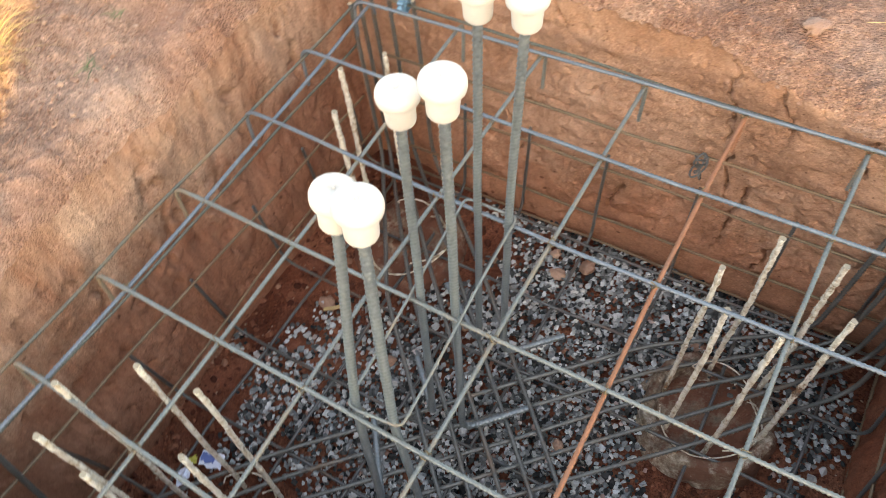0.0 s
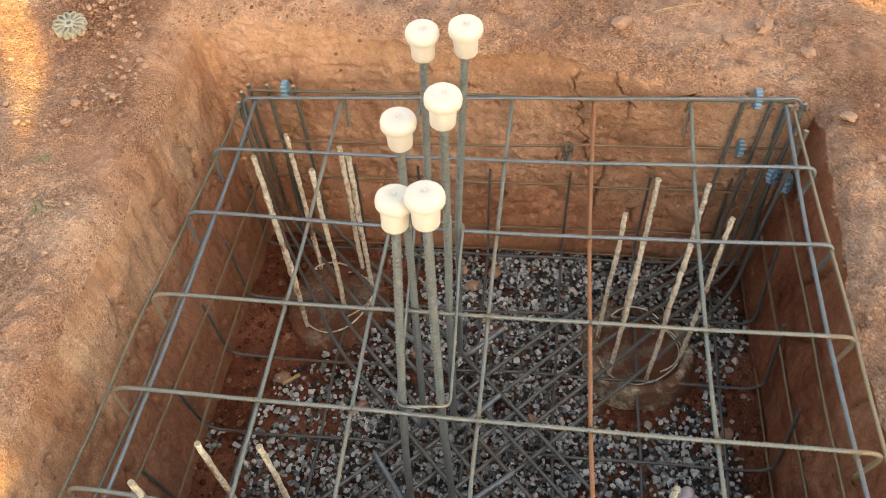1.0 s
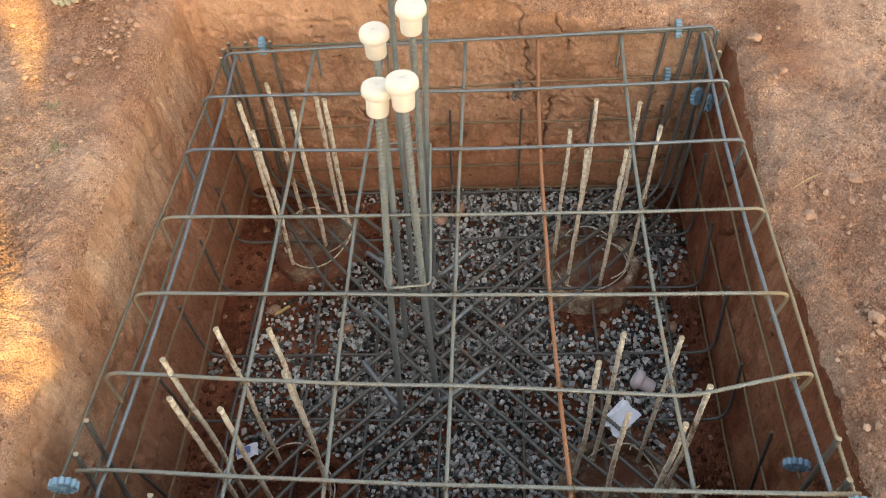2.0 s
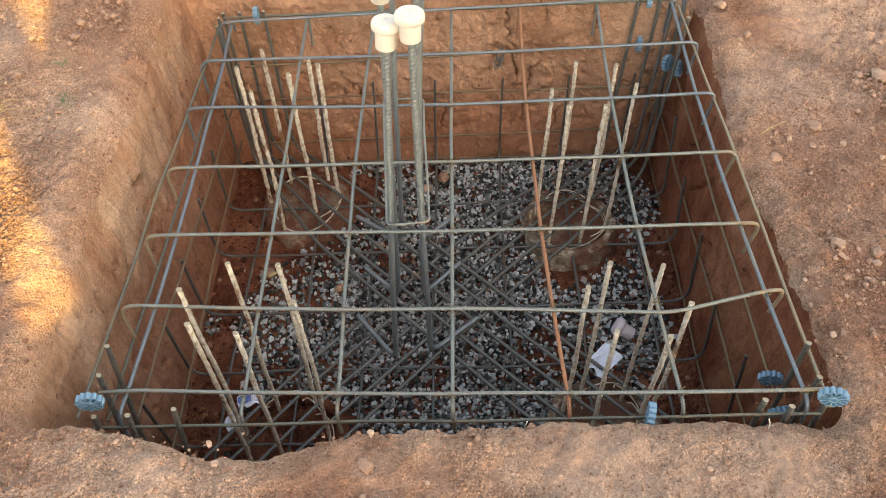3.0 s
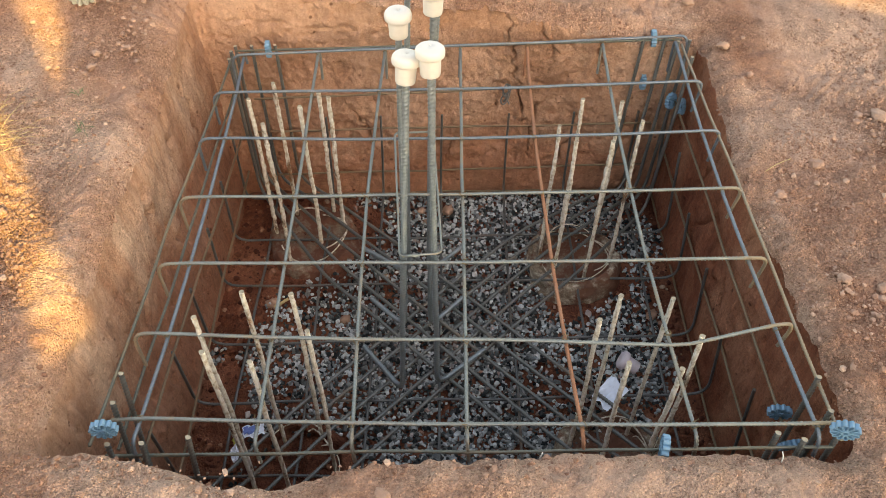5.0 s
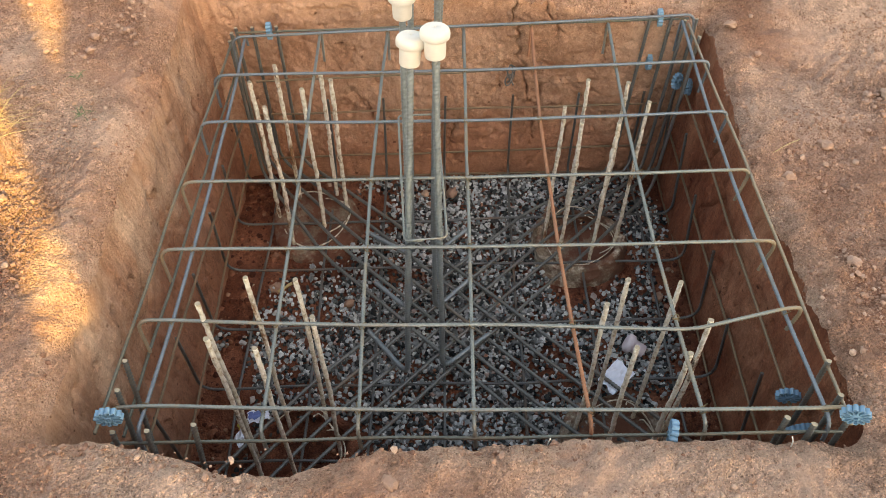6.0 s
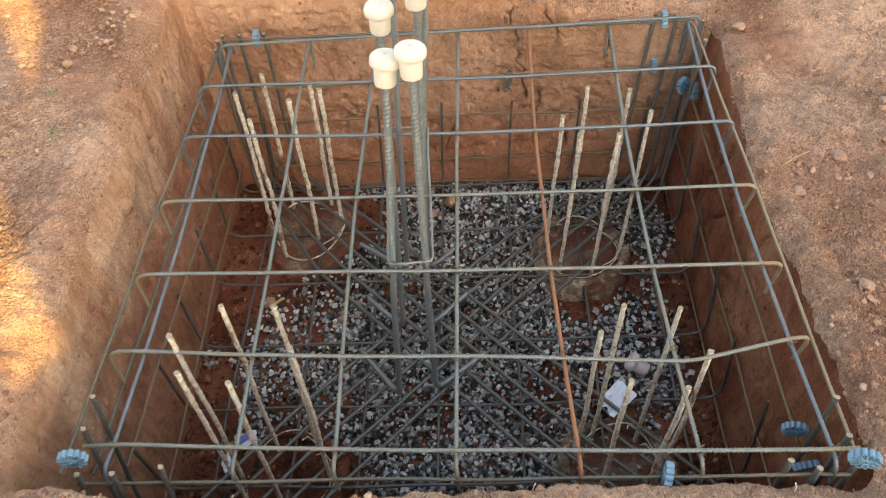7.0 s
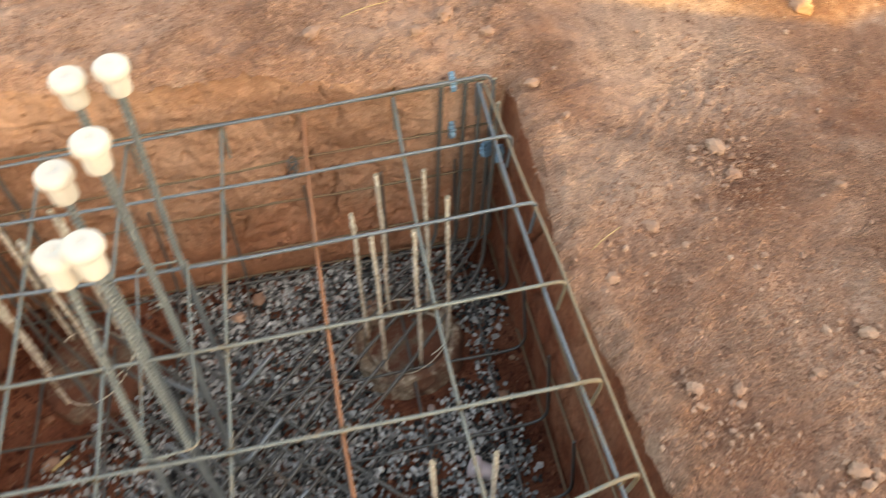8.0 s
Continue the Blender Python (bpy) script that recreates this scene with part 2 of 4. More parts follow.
M_CAP = plastic("cream_plastic", (0.63, 0.585, 0.512), (0.70, 0.65, 0.577), 0.5, (0.52, 0.40, 0.28), 0.25)
M_PINKCAP = plastic("pinkish_plastic", (0.66, 0.56, 0.58), (0.74, 0.65, 0.66), 0.5)
M_BLUE = plastic("light_blue_plastic", (0.10, 0.23, 0.33), (0.16, 0.31, 0.41), 0.5, (0.28, 0.17, 0.10), 0.6)
M_PALESPACER = plastic("dusty_grey_plastic", (0.33, 0.315, 0.25), (0.42, 0.395, 0.315), 0.6, (0.36, 0.22, 0.14), 0.6)
M_PAPER = plastic("white_paper", (0.76, 0.80, 0.88), (0.82, 0.85, 0.92), 0.8, (0.45, 0.33, 0.25), 0.22)
M_PRINT = plastic("blue_print", (0.10, 0.16, 0.40), (0.15, 0.22, 0.48), 0.6)
M_YELLOW = plastic("yellow_foil", (0.50, 0.46, 0.06), (0.62, 0.58, 0.16), 0.35)
M_TIE = plastic("white_nylon", (0.75, 0.72, 0.66), (0.8, 0.78, 0.72), 0.4)
s = Nodes("dry_straw", 0.85)
M_STRAW = s.colour(s.ramp(s.island(), (0, (0.36, 0.23, 0.10)), (1, (0.60, 0.45, 0.22))))
s = Nodes("weed_leaf", 0.7)
M_WEED = s.colour(s.ramp(s.island(), (0, (0.05, 0.09, 0.035)), (1, (0.12, 0.17, 0.07))))
s = Nodes("blocker_grey", 0.9)
M_BOARD = s.colour(s.mix(s.noise(4, 5), (0.35, 0.31, 0.27), (0.45, 0.41, 0.36)))


# ---- mesh helpers ----
def mesh_from(name, verts, faces, smooth=True):
    """A mesh from arrays: faces has rows of three or of four corners."""
    v = np.asarray(verts, dtype=np.float32)
    f = np.asarray(faces, dtype=np.int32)
    me = bpy.data.meshes.new(name)
    k = f.shape[1]
    me.vertices.add(len(v)), me.loops.add(f.size), me.polygons.add(len(f))
    me.vertices.foreach_set("co", v.ravel())
    me.loops.foreach_set("vertex_index", f.ravel())
    me.polygons.foreach_set("loop_start", np.arange(0, f.size, k, dtype=np.int32))
    me.polygons.foreach_set("use_smooth", np.full(len(f), smooth))
    me.update(calc_edges=True)
    me.validate()
    return me


def part(name, me, material, parent=None, label=""):
    ob = new(name, me)
    if not me.materials:
        me.materials.append(material)
    ob.parent = parent
    return tagged(ob, label)


def from_bm(bm, name, smooth=False):
    me = bpy.data.meshes.new(name)
    for f in bm.faces:
        f.smooth = smooth
    bm.to_mesh(me)
    bm.free()
    return me


def empty(name, at=(0, 0, 0)):
    ob = new(name)
    ob.location = at
    ob.empty_display_size = 0.05
    return ob


def grid_faces(rows, cols, wrap=False):
    a = np.arange(rows * cols).reshape(rows, cols)
    b = np.roll(a, -1, axis=1) if wrap else a[:, 1:]
    a2 = a if wrap else a[:, :-1]
    return np.stack([a2[:-1], b[:-1], b[1:], a2[1:]], axis=-1).reshape(-1, 4)


def fbm(p, scale, octaves=4, seed=0.0):
    """Fractal noise in about -1..1 at rows of points."""
    off = Vector((seed * 17.3, seed * 7.1, seed * 3.7))
    return np.array([noise.fractal(Vector(q) * scale + off, 0.9, 2.0, octaves) for q in p])


def smoothstep(a, b, x):
    t = np.clip((x - a) / (b - a), 0, 1)
    return t * t * (3 - 2 * t)


# ---- the pit and the ground round it ----
def ground_z(x, y):
    """Level of the trodden ground: higher on the west and north."""
    return 0.655 - 0.105 * np.clip(x, -1.2, 1.2) + 0.055 * smoothstep(0.55, 1.0, y) - 0.02 * smoothstep(0.0, -0.5, y) * smoothstep(0.3, -0.3, x)


TOP = [(-0.712, -0.476), (0.695, -0.462), (0.690, 0.822), (-0.745, 0.900)]
FOOT = [(-0.705, -0.540), (0.655, -0.540), (0.648, 0.835), (-0.715, 0.850)]
STEPS = [250, 230, 480, 250]     # pieces a side: south, east, north, west


def outline(corners, soften):
    pts = []
    for i in range(4):
        a, b = np.array(corners[i]), np.array(corners[(i + 1) % 4])
        pts += [a + (b - a) * k / STEPS[i] for k in range(STEPS[i])]
    pts = np.array(pts)
    for _ in range(soften):
        pts = (np.roll(pts, 1, 0) + 2 * pts + np.roll(pts, -1, 0)) / 4
    return pts


rim, foot = outline(TOP, 45), outline(FOOT, 40)
COLS = len(rim)
tangent = np.roll(rim, -3, 0) - np.roll(rim, 3, 0)
for _ in range(40):
    tangent = (np.roll(tangent, 1, 0) + tangent + np.roll(tangent, -1, 0)) / 3
out_dir = np.stack([tangent[:, 1], -tangent[:, 0]], 1)
out_dir /= np.linalg.norm(out_dir, axis=1)[:, None]
# ragged rim: crumbled bites, most of all along the south lip
south = np.exp(-((rim[:, 1] + 0.46) / 0.06) ** 2)
bites = fbm(np.c_[rim, np.zeros(COLS)], 4.5, 4, 1) * 0.5 + fbm(np.c_[rim, np.zeros(COLS)], 16, 3, 2) * 0.35
scoop = np.exp(-((rim[:, 0] + 0.32) / 0.15) ** 2) * 0.034 + np.exp(-((rim[:, 0] + 0.36) / 0.30) ** 2) * 0.024 + np.exp(-((rim[:, 0] - 0.50) / 0.15) ** 2) * -0.026 - np.exp(-((rim[:, 0] - 0.22) / 0.16) ** 2) * 0.006
rim[:, 1] += 0.022 * np.exp(-((rim[:, 0] - 0.12) / 0.3) ** 2) * (rim[:, 1] > 0.6)
rim[:, 0] -= 0.030 * np.exp(-((rim[:, 1] - 0.26) / 0.19) ** 2) * (rim[:, 0] > 0.6)
northern = np.exp(-((rim[:, 1] - 0.86) / 0.06) ** 2)
rim = rim + out_dir * (bites * (0.012 + 0.006 * south + 0.008 * northern) + scoop * south)[:, None]


def ground_height(x, y, d):
    """Height of the ground surface d metres outside the rim."""
    p = np.c_[x, y, np.zeros(len(x))]
    near = np.clip(1.6 - d, 0, 1)
    z = ground_z(x, y)
    z = z + 0.016 * fbm(p, 3.0, 3, 3) + near * (0.0125 * fbm(p, 13, 4, 4) + 0.0045 * (0.6 - 2.2 * np.abs(fbm(p, 26, 2, 31))) * np.clip(0.4 + 1.6 * fbm(p, 4, 2, 32), 0, 1) + 0.0052 * fbm(p, 60, 3, 5))
    # tyre treads pressed into the earth, east and west of the pit
    u, v = x - 1.08, y - 0.74
    tread = np.clip(1.6 * np.exp(-(u / 0.22) ** 4 - (v / 0.20) ** 4) + 0.8 * fbm(p, 6, 2, 33), 0, 1) * (u * u + v * v < 0.16)
    step = np.mod((u * 0.80 + 0.85 * np.abs(v + 0.03 - 0.25 * u) + 0.010 * np.sin(v * 25)) / 0.046, 1.0)      # chevrons
    z = z - 0.0055 * tread * np.exp(-((step - 0.5) / 0.15) ** 2) + 0.003 * tread * np.exp(-((step - 0.22) / 0.12) ** 2)
    u, v = x + 0.98, y - 0.06
    tread = np.exp(-(u / 0.20) ** 2 - (v / 0.17) ** 2)
    z = z + 0.012 * tread * np.sin(2 * np.pi * (v - 0.55 * u + 0.1 * np.sin(u * 22)) / 0.046)
    # towards the pit the ground slumps, most of all on the west and north
    slump = 0.050 * smoothstep(-0.60, -0.72, x) + (0.012 + 0.040 * smoothstep(0.15, 0.5, x)) * smoothstep(0.70, 0.85, y)
    z = z - np.minimum(slump, 0.055) * np.exp(-d / 0.08)
    # the lip rounds over and crumbles
    z = z + 0.010 * fbm(p, 30, 4, 70) * np.exp(-d / 0.07)
    return z - 0.020 * np.exp(-d / 0.016) + 0.010 * np.exp(-((d - 0.05) / 0.03) ** 2)


dist = list(np.arange(0, 0.45, 0.0055)) + list(np.arange(0.45, 0.95, 0.0095))
while dist[-1] < 2600:
    dist.append(dist[-1] + max(0.0095, (dist[-1] - 0.90) * 0.26))
rows = []
for d in dist:
    xy = rim + out_dir * d
    dd = np.full(COLS, d)
    rows.append(np.c_[xy, ground_height(xy[:, 0], xy[:, 1], dd)])
lip = rows[0].copy()
ground = part("ground", mesh_from("ground", np.concatenate(rows), grid_faces(len(rows), COLS, True)[:, ::-1]), M_GROUND)
tagged(ground, "trodden reddish-brown earth with crumbs and tyre marks", "ground", kind="structure")

# pit walls: scraped earth, each with its own mesh, cracked on the north side
LEVELS = 115
CRACKS = [(0.135, 0.72, 0.30, 0.095, 1), (0.228, 0.70, 0.645, -0.27, 7), (0.257, 0.645, 0.50, 0.12, 2), (0.285, 0.69, 0.60, 0.23, 8), (0.408, 0.66, 0.43, 0.075, 3), (-0.217, 0.70, 0.60, 0.16, 5),
          (-0.021, 0.23, 0.13, -0.115, 4), (0.250, 0.35, 0.13, -0.09, 6), (-0.319, 0.33, 0.18, 0.22, 9), (0.356, 0.22, 0.10, -0.20, 10)]   # x and height of the top, height of the foot, drift, seed


def wall_points(cols, LEVELS):
    b = np.c_[foot[cols], np.full(len(cols), -0.02)]
    t = lip[cols]
    grid = []
    for k in range(LEVELS + 1):
        s = k / LEVELS
        grid.append(b + (t - b) * s)
    return np.array(grid)


starts = np.cumsum([0] + STEPS)
for i, side in enumerate(("south", "east", "north", "west")):
    cols = np.arange(starts[i], starts[i + 1] + 1) % COLS
    g = wall_points(cols, 230 if side == "north" else LEVELS)
    n_rows, n_cols, _ = g.shape
    flat = g.reshape(-1, 3)
    into = -np.repeat(out_dir[cols][None], n_rows, 0).reshape(-1, 2)
    s = np.repeat(np.linspace(0, 1, n_rows), n_cols)
    ease = np.sin(np.pi * np.clip(s, 0, 1)) ** 0.4
    scrape = flat * np.array([1.0, 1.0, 0.55] if side != "north" else [1.0, 1.0, 0.9])
    bulge = 0.020 * fbm(flat, 3.2, 3, 6) + 0.008 * fbm(scrape, 14, 4, 7) + 0.0050 * fbm(scrape, 45, 4, 8)
    if side == "north":       # its ends take the grain of the neighbouring walls
        k = np.tile(np.arange(n_cols), n_rows)
        w = smoothstep(0, 1, np.clip(np.minimum(k, n_cols - 1 - k) / 40, 0, 1))
        tall = flat * np.array([1.0, 1.0, 0.55])
        other = 0.020 * fbm(flat, 3.2, 3, 6) + 0.008 * fbm(tall, 14, 4, 7) + 0.0050 * fbm(tall, 45, 4, 8)
        bulge = bulge * w + other * (1 - w)
    k = np.tile(np.arange(n_cols), n_rows)
    inner = smoothstep(0, 1, np.clip(np.minimum(k, n_cols - 1 - k) / 30, 0, 1))
    bulge = bulge - (0.018 + (0.028 if side == "west" else 0.004) * inner) * np.maximum(0, fbm(flat, 24, 3, 30) - 0.34)
    bulge = bulge + 0.012 * np.maximum(0, 0.25 - s) * 4          # loose earth piled along the foot
    if side == "north":
        crease = 0.600 + 0.05 * smoothstep(-0.2, -0.6, flat[:, 0]) + 0.020 * fbm(flat * np.array([1, 1, 0]), 6, 3, 60)
        bulge = bulge - 0.006 * np.exp(-((flat[:, 2] - crease) / 0.006) ** 2) * smoothstep(0.02, -0.20, flat[:, 0]) * np.clip(0.4 + 1.5 * fbm(flat, 7, 2, 61), 0, 1)
        for cx, z1, z0, drift, seed in CRACKS:
            mid = cx + drift * (z1 - flat[:, 2]) * 2 + 0.016 * fbm(np.c_[np.zeros(len(flat)), flat[:, 2], np.zeros(len(flat))], 9, 2, seed) + 0.018 * fbm(flat * np.array([0.0, 0.0, 1.0]), 30, 5, seed + 20)
            live = smoothstep(z0 - 0.02, z0 + 0.05, flat[:, 2]) * smoothstep(z1 + 0.02, z1 - 0.03, flat[:, 2])
            width = 0.0010 + 0.0017 * np.clip(0.5 + fbm(flat, 20, 2, seed + 40), 0, 1)
            bulge = bulge - 0.045 * live * np.exp(-((flat[:, 0] - mid) / width) ** 2)
    if side == "east":
        for cy, z1, z0, drift, seed in ((0.42, 0.51, 0.29, 0.6, 11), (0.30, 0.42, 0.25, 0.75, 12), (0.117, 0.57, 0.44, 0.25, 13), (0.16, 0.34, 0.22, -0.2, 14)):
            mid = cy + drift * (z1 - flat[:, 2]) + 0.012 * fbm(flat * np.array([0, 0, 1.0]), 22, 3, seed)
            live = smoothstep(z0 - 0.02, z0 + 0.03, flat[:, 2]) * smoothstep(z1 + 0.02, z1 - 0.02, flat[:, 2])
            bulge = bulge - 0.02 * live * np.exp(-((flat[:, 1] - mid) / 0.005) ** 2)
    if side == "west":
        for cy, z1, z0, drift, seed in ((0.55, 0.48, 0.37, 0.45, 15), (0.21, 0.50, 0.37, 0.27, 16), (0.35, 0.44, 0.35, 0.05, 17), (0.02, 0.52, 0.40, 0.3, 18), (0.68, 0.60, 0.42, 0.1, 19)):
            mid = cy - drift * (z1 - flat[:, 2]) + 0.014 * fbm(flat * np.array([0, 0, 1.0]), 26, 4, seed)
            live = smoothstep(z0 - 0.02, z0 + 0.03, flat[:, 2]) * smoothstep(z1 + 0.02, z1 - 0.02, flat[:, 2])
            bulge = bulge - 0.024 * live * np.exp(-((flat[:, 1] - mid) / 0.0045) ** 2)
    flat = flat.copy()
    flat[:, :2] += into * (bulge * ease)[:, None]
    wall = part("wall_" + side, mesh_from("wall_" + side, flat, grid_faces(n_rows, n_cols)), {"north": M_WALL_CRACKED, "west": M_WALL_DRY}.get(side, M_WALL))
    tagged(wall, "scraped side of the pit in damp red-brown earth" + (", with drying cracks" if side == "north" else ""), "pit wall", kind="structure")

# pit floor
xs, ys = np.linspace(-0.76, 0.70, 130), np.linspace(-0.56, 0.90, 130)
gx, gy = np.meshgrid(xs, ys)
flat = np.c_[gx.ravel(), gy.ravel(), np.zeros(gx.size)]


def floor_z(x, y):
    p = np.c_[x, y, np.zeros(len(x))]
    hump = 0.030 * np.exp(-((x + 0.45) ** 2 + (y - 0.58) ** 2) / 0.035) + 0.015 * np.exp(-((x + 0.60) / 0.10) ** 2)
    return -0.004 + 0.010 * fbm(p, 5, 3, 9) + 0.005 * fbm(p, 22, 3, 10) + hump


flat[:, 2] = floor_z(flat[:, 0], flat[:, 1])
floor = part("floor", mesh_from("floor", flat, grid_faces(130, 130)), M_FLOOR)
tagged(floor, "damp dark red earth floor of the pit under gravel", "pit floor", kind="structure")


# ---- loose stones ----
def pebble(seed, squash=0.75, sub=1):
    bm = bmesh.new()
    bmesh.ops.create_icosphere(bm, subdivisions=sub, radius=1.0)
    for v in bm.verts:
        q = v.co.copy()
        k = 1 + 0.50 * noise.noise(q * 1.3 + Vector((seed * 5.1, 0, 0))) + 0.12 * noise.noise(q * 3.1 + Vector((0, seed * 3.3, 0)))
        v.co = Vector((q.x * k, q.y * k * 0.85, q.z * k * squash))
    verts = np.array([v.co[:] for v in bm.verts])
    faces = np.array([[v.index for v in f.verts] for f in bm.faces])
    bm.free()
    return verts, faces


def chip(seed):
    """An angular piece of crushed rock: a box of eight corners pulled about, its faces split."""
    r = np.random.RandomState(seed)
    c = np.array([(x, y, z) for z in (-1, 1) for y in (-1, 1) for x in (-1, 1)], float)
    c = c * np.array([0.85, r.uniform(0.5, 0.8), r.uniform(0.32, 0.6)]) + r.uniform(-0.40, 0.40, (8, 3))
    f = np.array([(0, 2, 1), (1, 2, 3), (4, 5, 6), (5, 7, 6), (0, 1, 4), (1, 5, 4), (2, 6, 3), (3, 6, 7), (0, 4, 2), (2, 4, 6), (1, 3, 5), (3, 7, 5)])
    return c, f


def heap(name, shapes, places, sizes, rng, smooth=False, tilt=0.6):
    """Many small stones in one mesh."""
    vs, fs, n = [], [], 0
    for p, r in zip(places, sizes):
        v, f = shapes[rng.randint(len(shapes))]
        e = Euler(rng.uniform(-tilt, tilt, 2).tolist() + [rng.uniform(0, 6.28)]).to_matrix()
        v = (v * r) @ np.array(e).T + p
        vs.append(v)
        fs.append(f + n)
        n += len(v)
    return mesh_from(name, np.concatenate(vs), np.concatenate(fs), smooth)


rng = np.random.RandomState(4)
shapes = [chip(k) for k in range(24)]
PILES = [(-0.450, 0.590), (0.353, 0.502), (-0.410, -0.180), (0.372, -0.172)]


def gravel_cover(x, y):
    p = np.c_[x, y, np.zeros(len(x))]
    c = 0.62 + 0.75 * fbm(p, 4.2, 3, 11)
    c -= 1.1 * np.exp(-((x + 0.52) ** 2 + (y - 0.58) ** 2) / 0.055)       # earth heaped round the north-west pile
    c -= 1.0 * smoothstep(-0.50, -0.66, x)                                   # bare along the west foot
    c -= 1.2 * np.exp(-((x - 0.36) ** 2 + (y - 0.49) ** 2) / 0.020)
    c -= 0.9 * np.exp(-((x + 0.42) ** 2 + (y + 0.18) ** 2) / 0.03)
    c -= 0.55 * smoothstep(0.40, 0.52, x) * smoothstep(0.36, 0.18, y)          # earth over the stones in the south-east
    c -= 0.8 * smoothstep(0.55, 0.64, x) - 0.25 * np.exp(-(x / 0.3) ** 2)
    return c


pts = np.c_[rng.uniform(-0.70, 0.64, 36000), rng.uniform(-0.50, 0.83, 36000)]
keep = gravel_cover(pts[:, 0], pts[:, 1]) > rng.uniform(0.04, 0.78, len(pts))
pts = pts[keep]
sizes = 0.0045 + 0.0040 * rng.power(1.0, len(pts)) ** 1.5
places = np.c_[pts, floor_z(pts[:, 0], pts[:, 1]) + sizes * 0.30 + rng.uniform(0, 0.015, len(pts))]
gravel = part("gravel", heap("gravel", shapes[:10] + [pebble(k + 40, 0.50 + 0.02 * k) for k in range(18)], places, sizes, rng, tilt=0.95), M_GRAVEL)
tagged(gravel, "loose grey crushed-stone gravel over red earth", "gravel", kind="stuff")

# crumbs of earth on the trodden ground, thick in places
lumps = [pebble(k) for k in range(14)]
grains = [chip(k + 70) for k in range(24)]
pts = np.c_[rng.uniform(-1.2, 1.6, 300000), rng.uniform(-0.72, 1.35, 300000)]
inside = (pts[:, 0] > -0.80) & (pts[:, 0] < 0.715) & (pts[:, 1] > -0.50) & (pts[:, 1] < 0.93)
thick = 0.25 + 0.8 * fbm(np.c_[pts, np.zeros(len(pts))], 3.0, 4, 12)
for cx, cy, w in ((1.10, 0.42, 0.05), (1.0, -0.1, 0.08), (0.85, 0.2, 0.05), (-0.90, 0.86, 0.02), (-0.80, 0.70, 0.02), (0.80, 0.10, 0.04), (-1.0, -0.1, 0.05), (0.75, -0.25, 0.03)):
    thick += 0.8 * np.exp(-((pts[:, 0] - cx) ** 2 + (pts[:, 1] - cy) ** 2) / w)
pts = pts[~inside & (thick > rng.uniform(0.15, 1.2, len(pts)))]
sizes = 0.0010 + 0.0012 * rng.power(1.0, len(pts)) + 0.0028 * rng.power(1.0, len(pts)) ** 16
zz = ground_height(pts[:, 0], pts[:, 1], np.full(len(pts), 0.5))
crumbs = part("earth_crumbs", heap("earth_crumbs", grains, np.c_[pts, zz + sizes * 0.1], sizes, rng), M_CLOD)
tagged(crumbs, "scattered small crumbs of dry reddish earth", "earth crumbs", kind="stuff")

# clods the size of a bean, lying in loose drifts
pts = []
for cx, cy, spread, count in ((1.10, 0.50, 0.060, 90), (0.76, -0.07, 0.055, 100), (0.80, -0.14, 0.050, 70), (1.14, 0.0, 0.060, 80), (1.0, -0.25, 0.04, 50), (0.98, 0.20, 0.08, 30),
                              (1.45, 0.80, 0.15, 70), (0.80, 0.22, 0.06, 40), (-0.89, 0.83, 0.045, 70), (-0.82, 0.65, 0.035, 60), (-0.86, 0.52, 0.06, 40), (-0.84, 0.30, 0.08, 50), (-1.0, 0.10, 0.08, 90),
                              (-0.45, -0.58, 0.06, 80), (0.05, -0.57, 0.09, 90), (0.45, -0.60, 0.10, 130), (0.85, -0.35, 0.09, 120), (0.95, 0.30, 0.20, 160)):
    pts.append(rng.normal((cx, cy), spread, (count, 2)))
pts = np.concatenate(pts)
pts = pts[~((pts[:, 0] > -0.765) & (pts[:, 0] < 0.705) & (pts[:, 1] > -0.49) & (pts[:, 1] < 0.92))]
sizes = 0.0026 + 0.0055 * rng.power(1.0, len(pts)) ** 4
zz = ground_height(pts[:, 0], pts[:, 1], np.full(len(pts), 0.5))
small_clods = part("small_clods", heap("small_clods", lumps, np.c_[pts, zz + sizes * 0.5], sizes, rng), M_DRIFT)
tagged(small_clods, "loose drifts of small dry earth clods on the ground", "earth clods", kind="stuff")


# clods broken off along the rim
k = rng.randint(0, COLS, 6000)
off = np.maximum(rng.normal(0.014, 0.020, 6000), rng.uniform(-0.004, 0.03, 6000))
pts = rim[k] + out_dir[k] * off[:, None]
sizes = 0.0012 + 0.0060 * rng.power(1.0, 6000) ** 10
zz = ground_height(pts[:, 0], pts[:, 1], np.maximum(off, 0)) - np.maximum(-off, 0) * 1.2
rim_clods = part("rim_clods", heap("rim_clods", lumps, np.c_[pts, zz - sizes * 0.15], sizes, rng), M_CLOD)
tagged(rim_clods, "crumbled reddish clods along the rim of the pit", "earth clods", kind="stuff")

# red clods on the pit floor, thick where there is little gravel
pts = np.c_[rng.uniform(-0.71, 0.65, 9000), rng.uniform(-0.50, 0.84, 9000)]
edge_near = np.minimum(np.minimum(pts[:, 0] + 0.71, 0.65 - pts[:, 0]), 0.84 - pts[:, 1])
pts = pts[(1.0 - gravel_cover(pts[:, 0], pts[:, 1]) + 0.8 * np.exp(-edge_near / 0.05)) > rng.uniform(0.2, 1.5, len(pts))]
sizes = 0.0022 + 0.010 * rng.power(1.0, len(pts)) ** 4
clods = part("floor_clods", heap("floor_clods", lumps, np.c_[pts, floor_z(pts[:, 0], pts[:, 1]) + sizes * 0.25], sizes, rng), M_REDCLOD)
tagged(clods, "loose clods of damp red earth on the pit floor", "earth clods", kind="stuff")


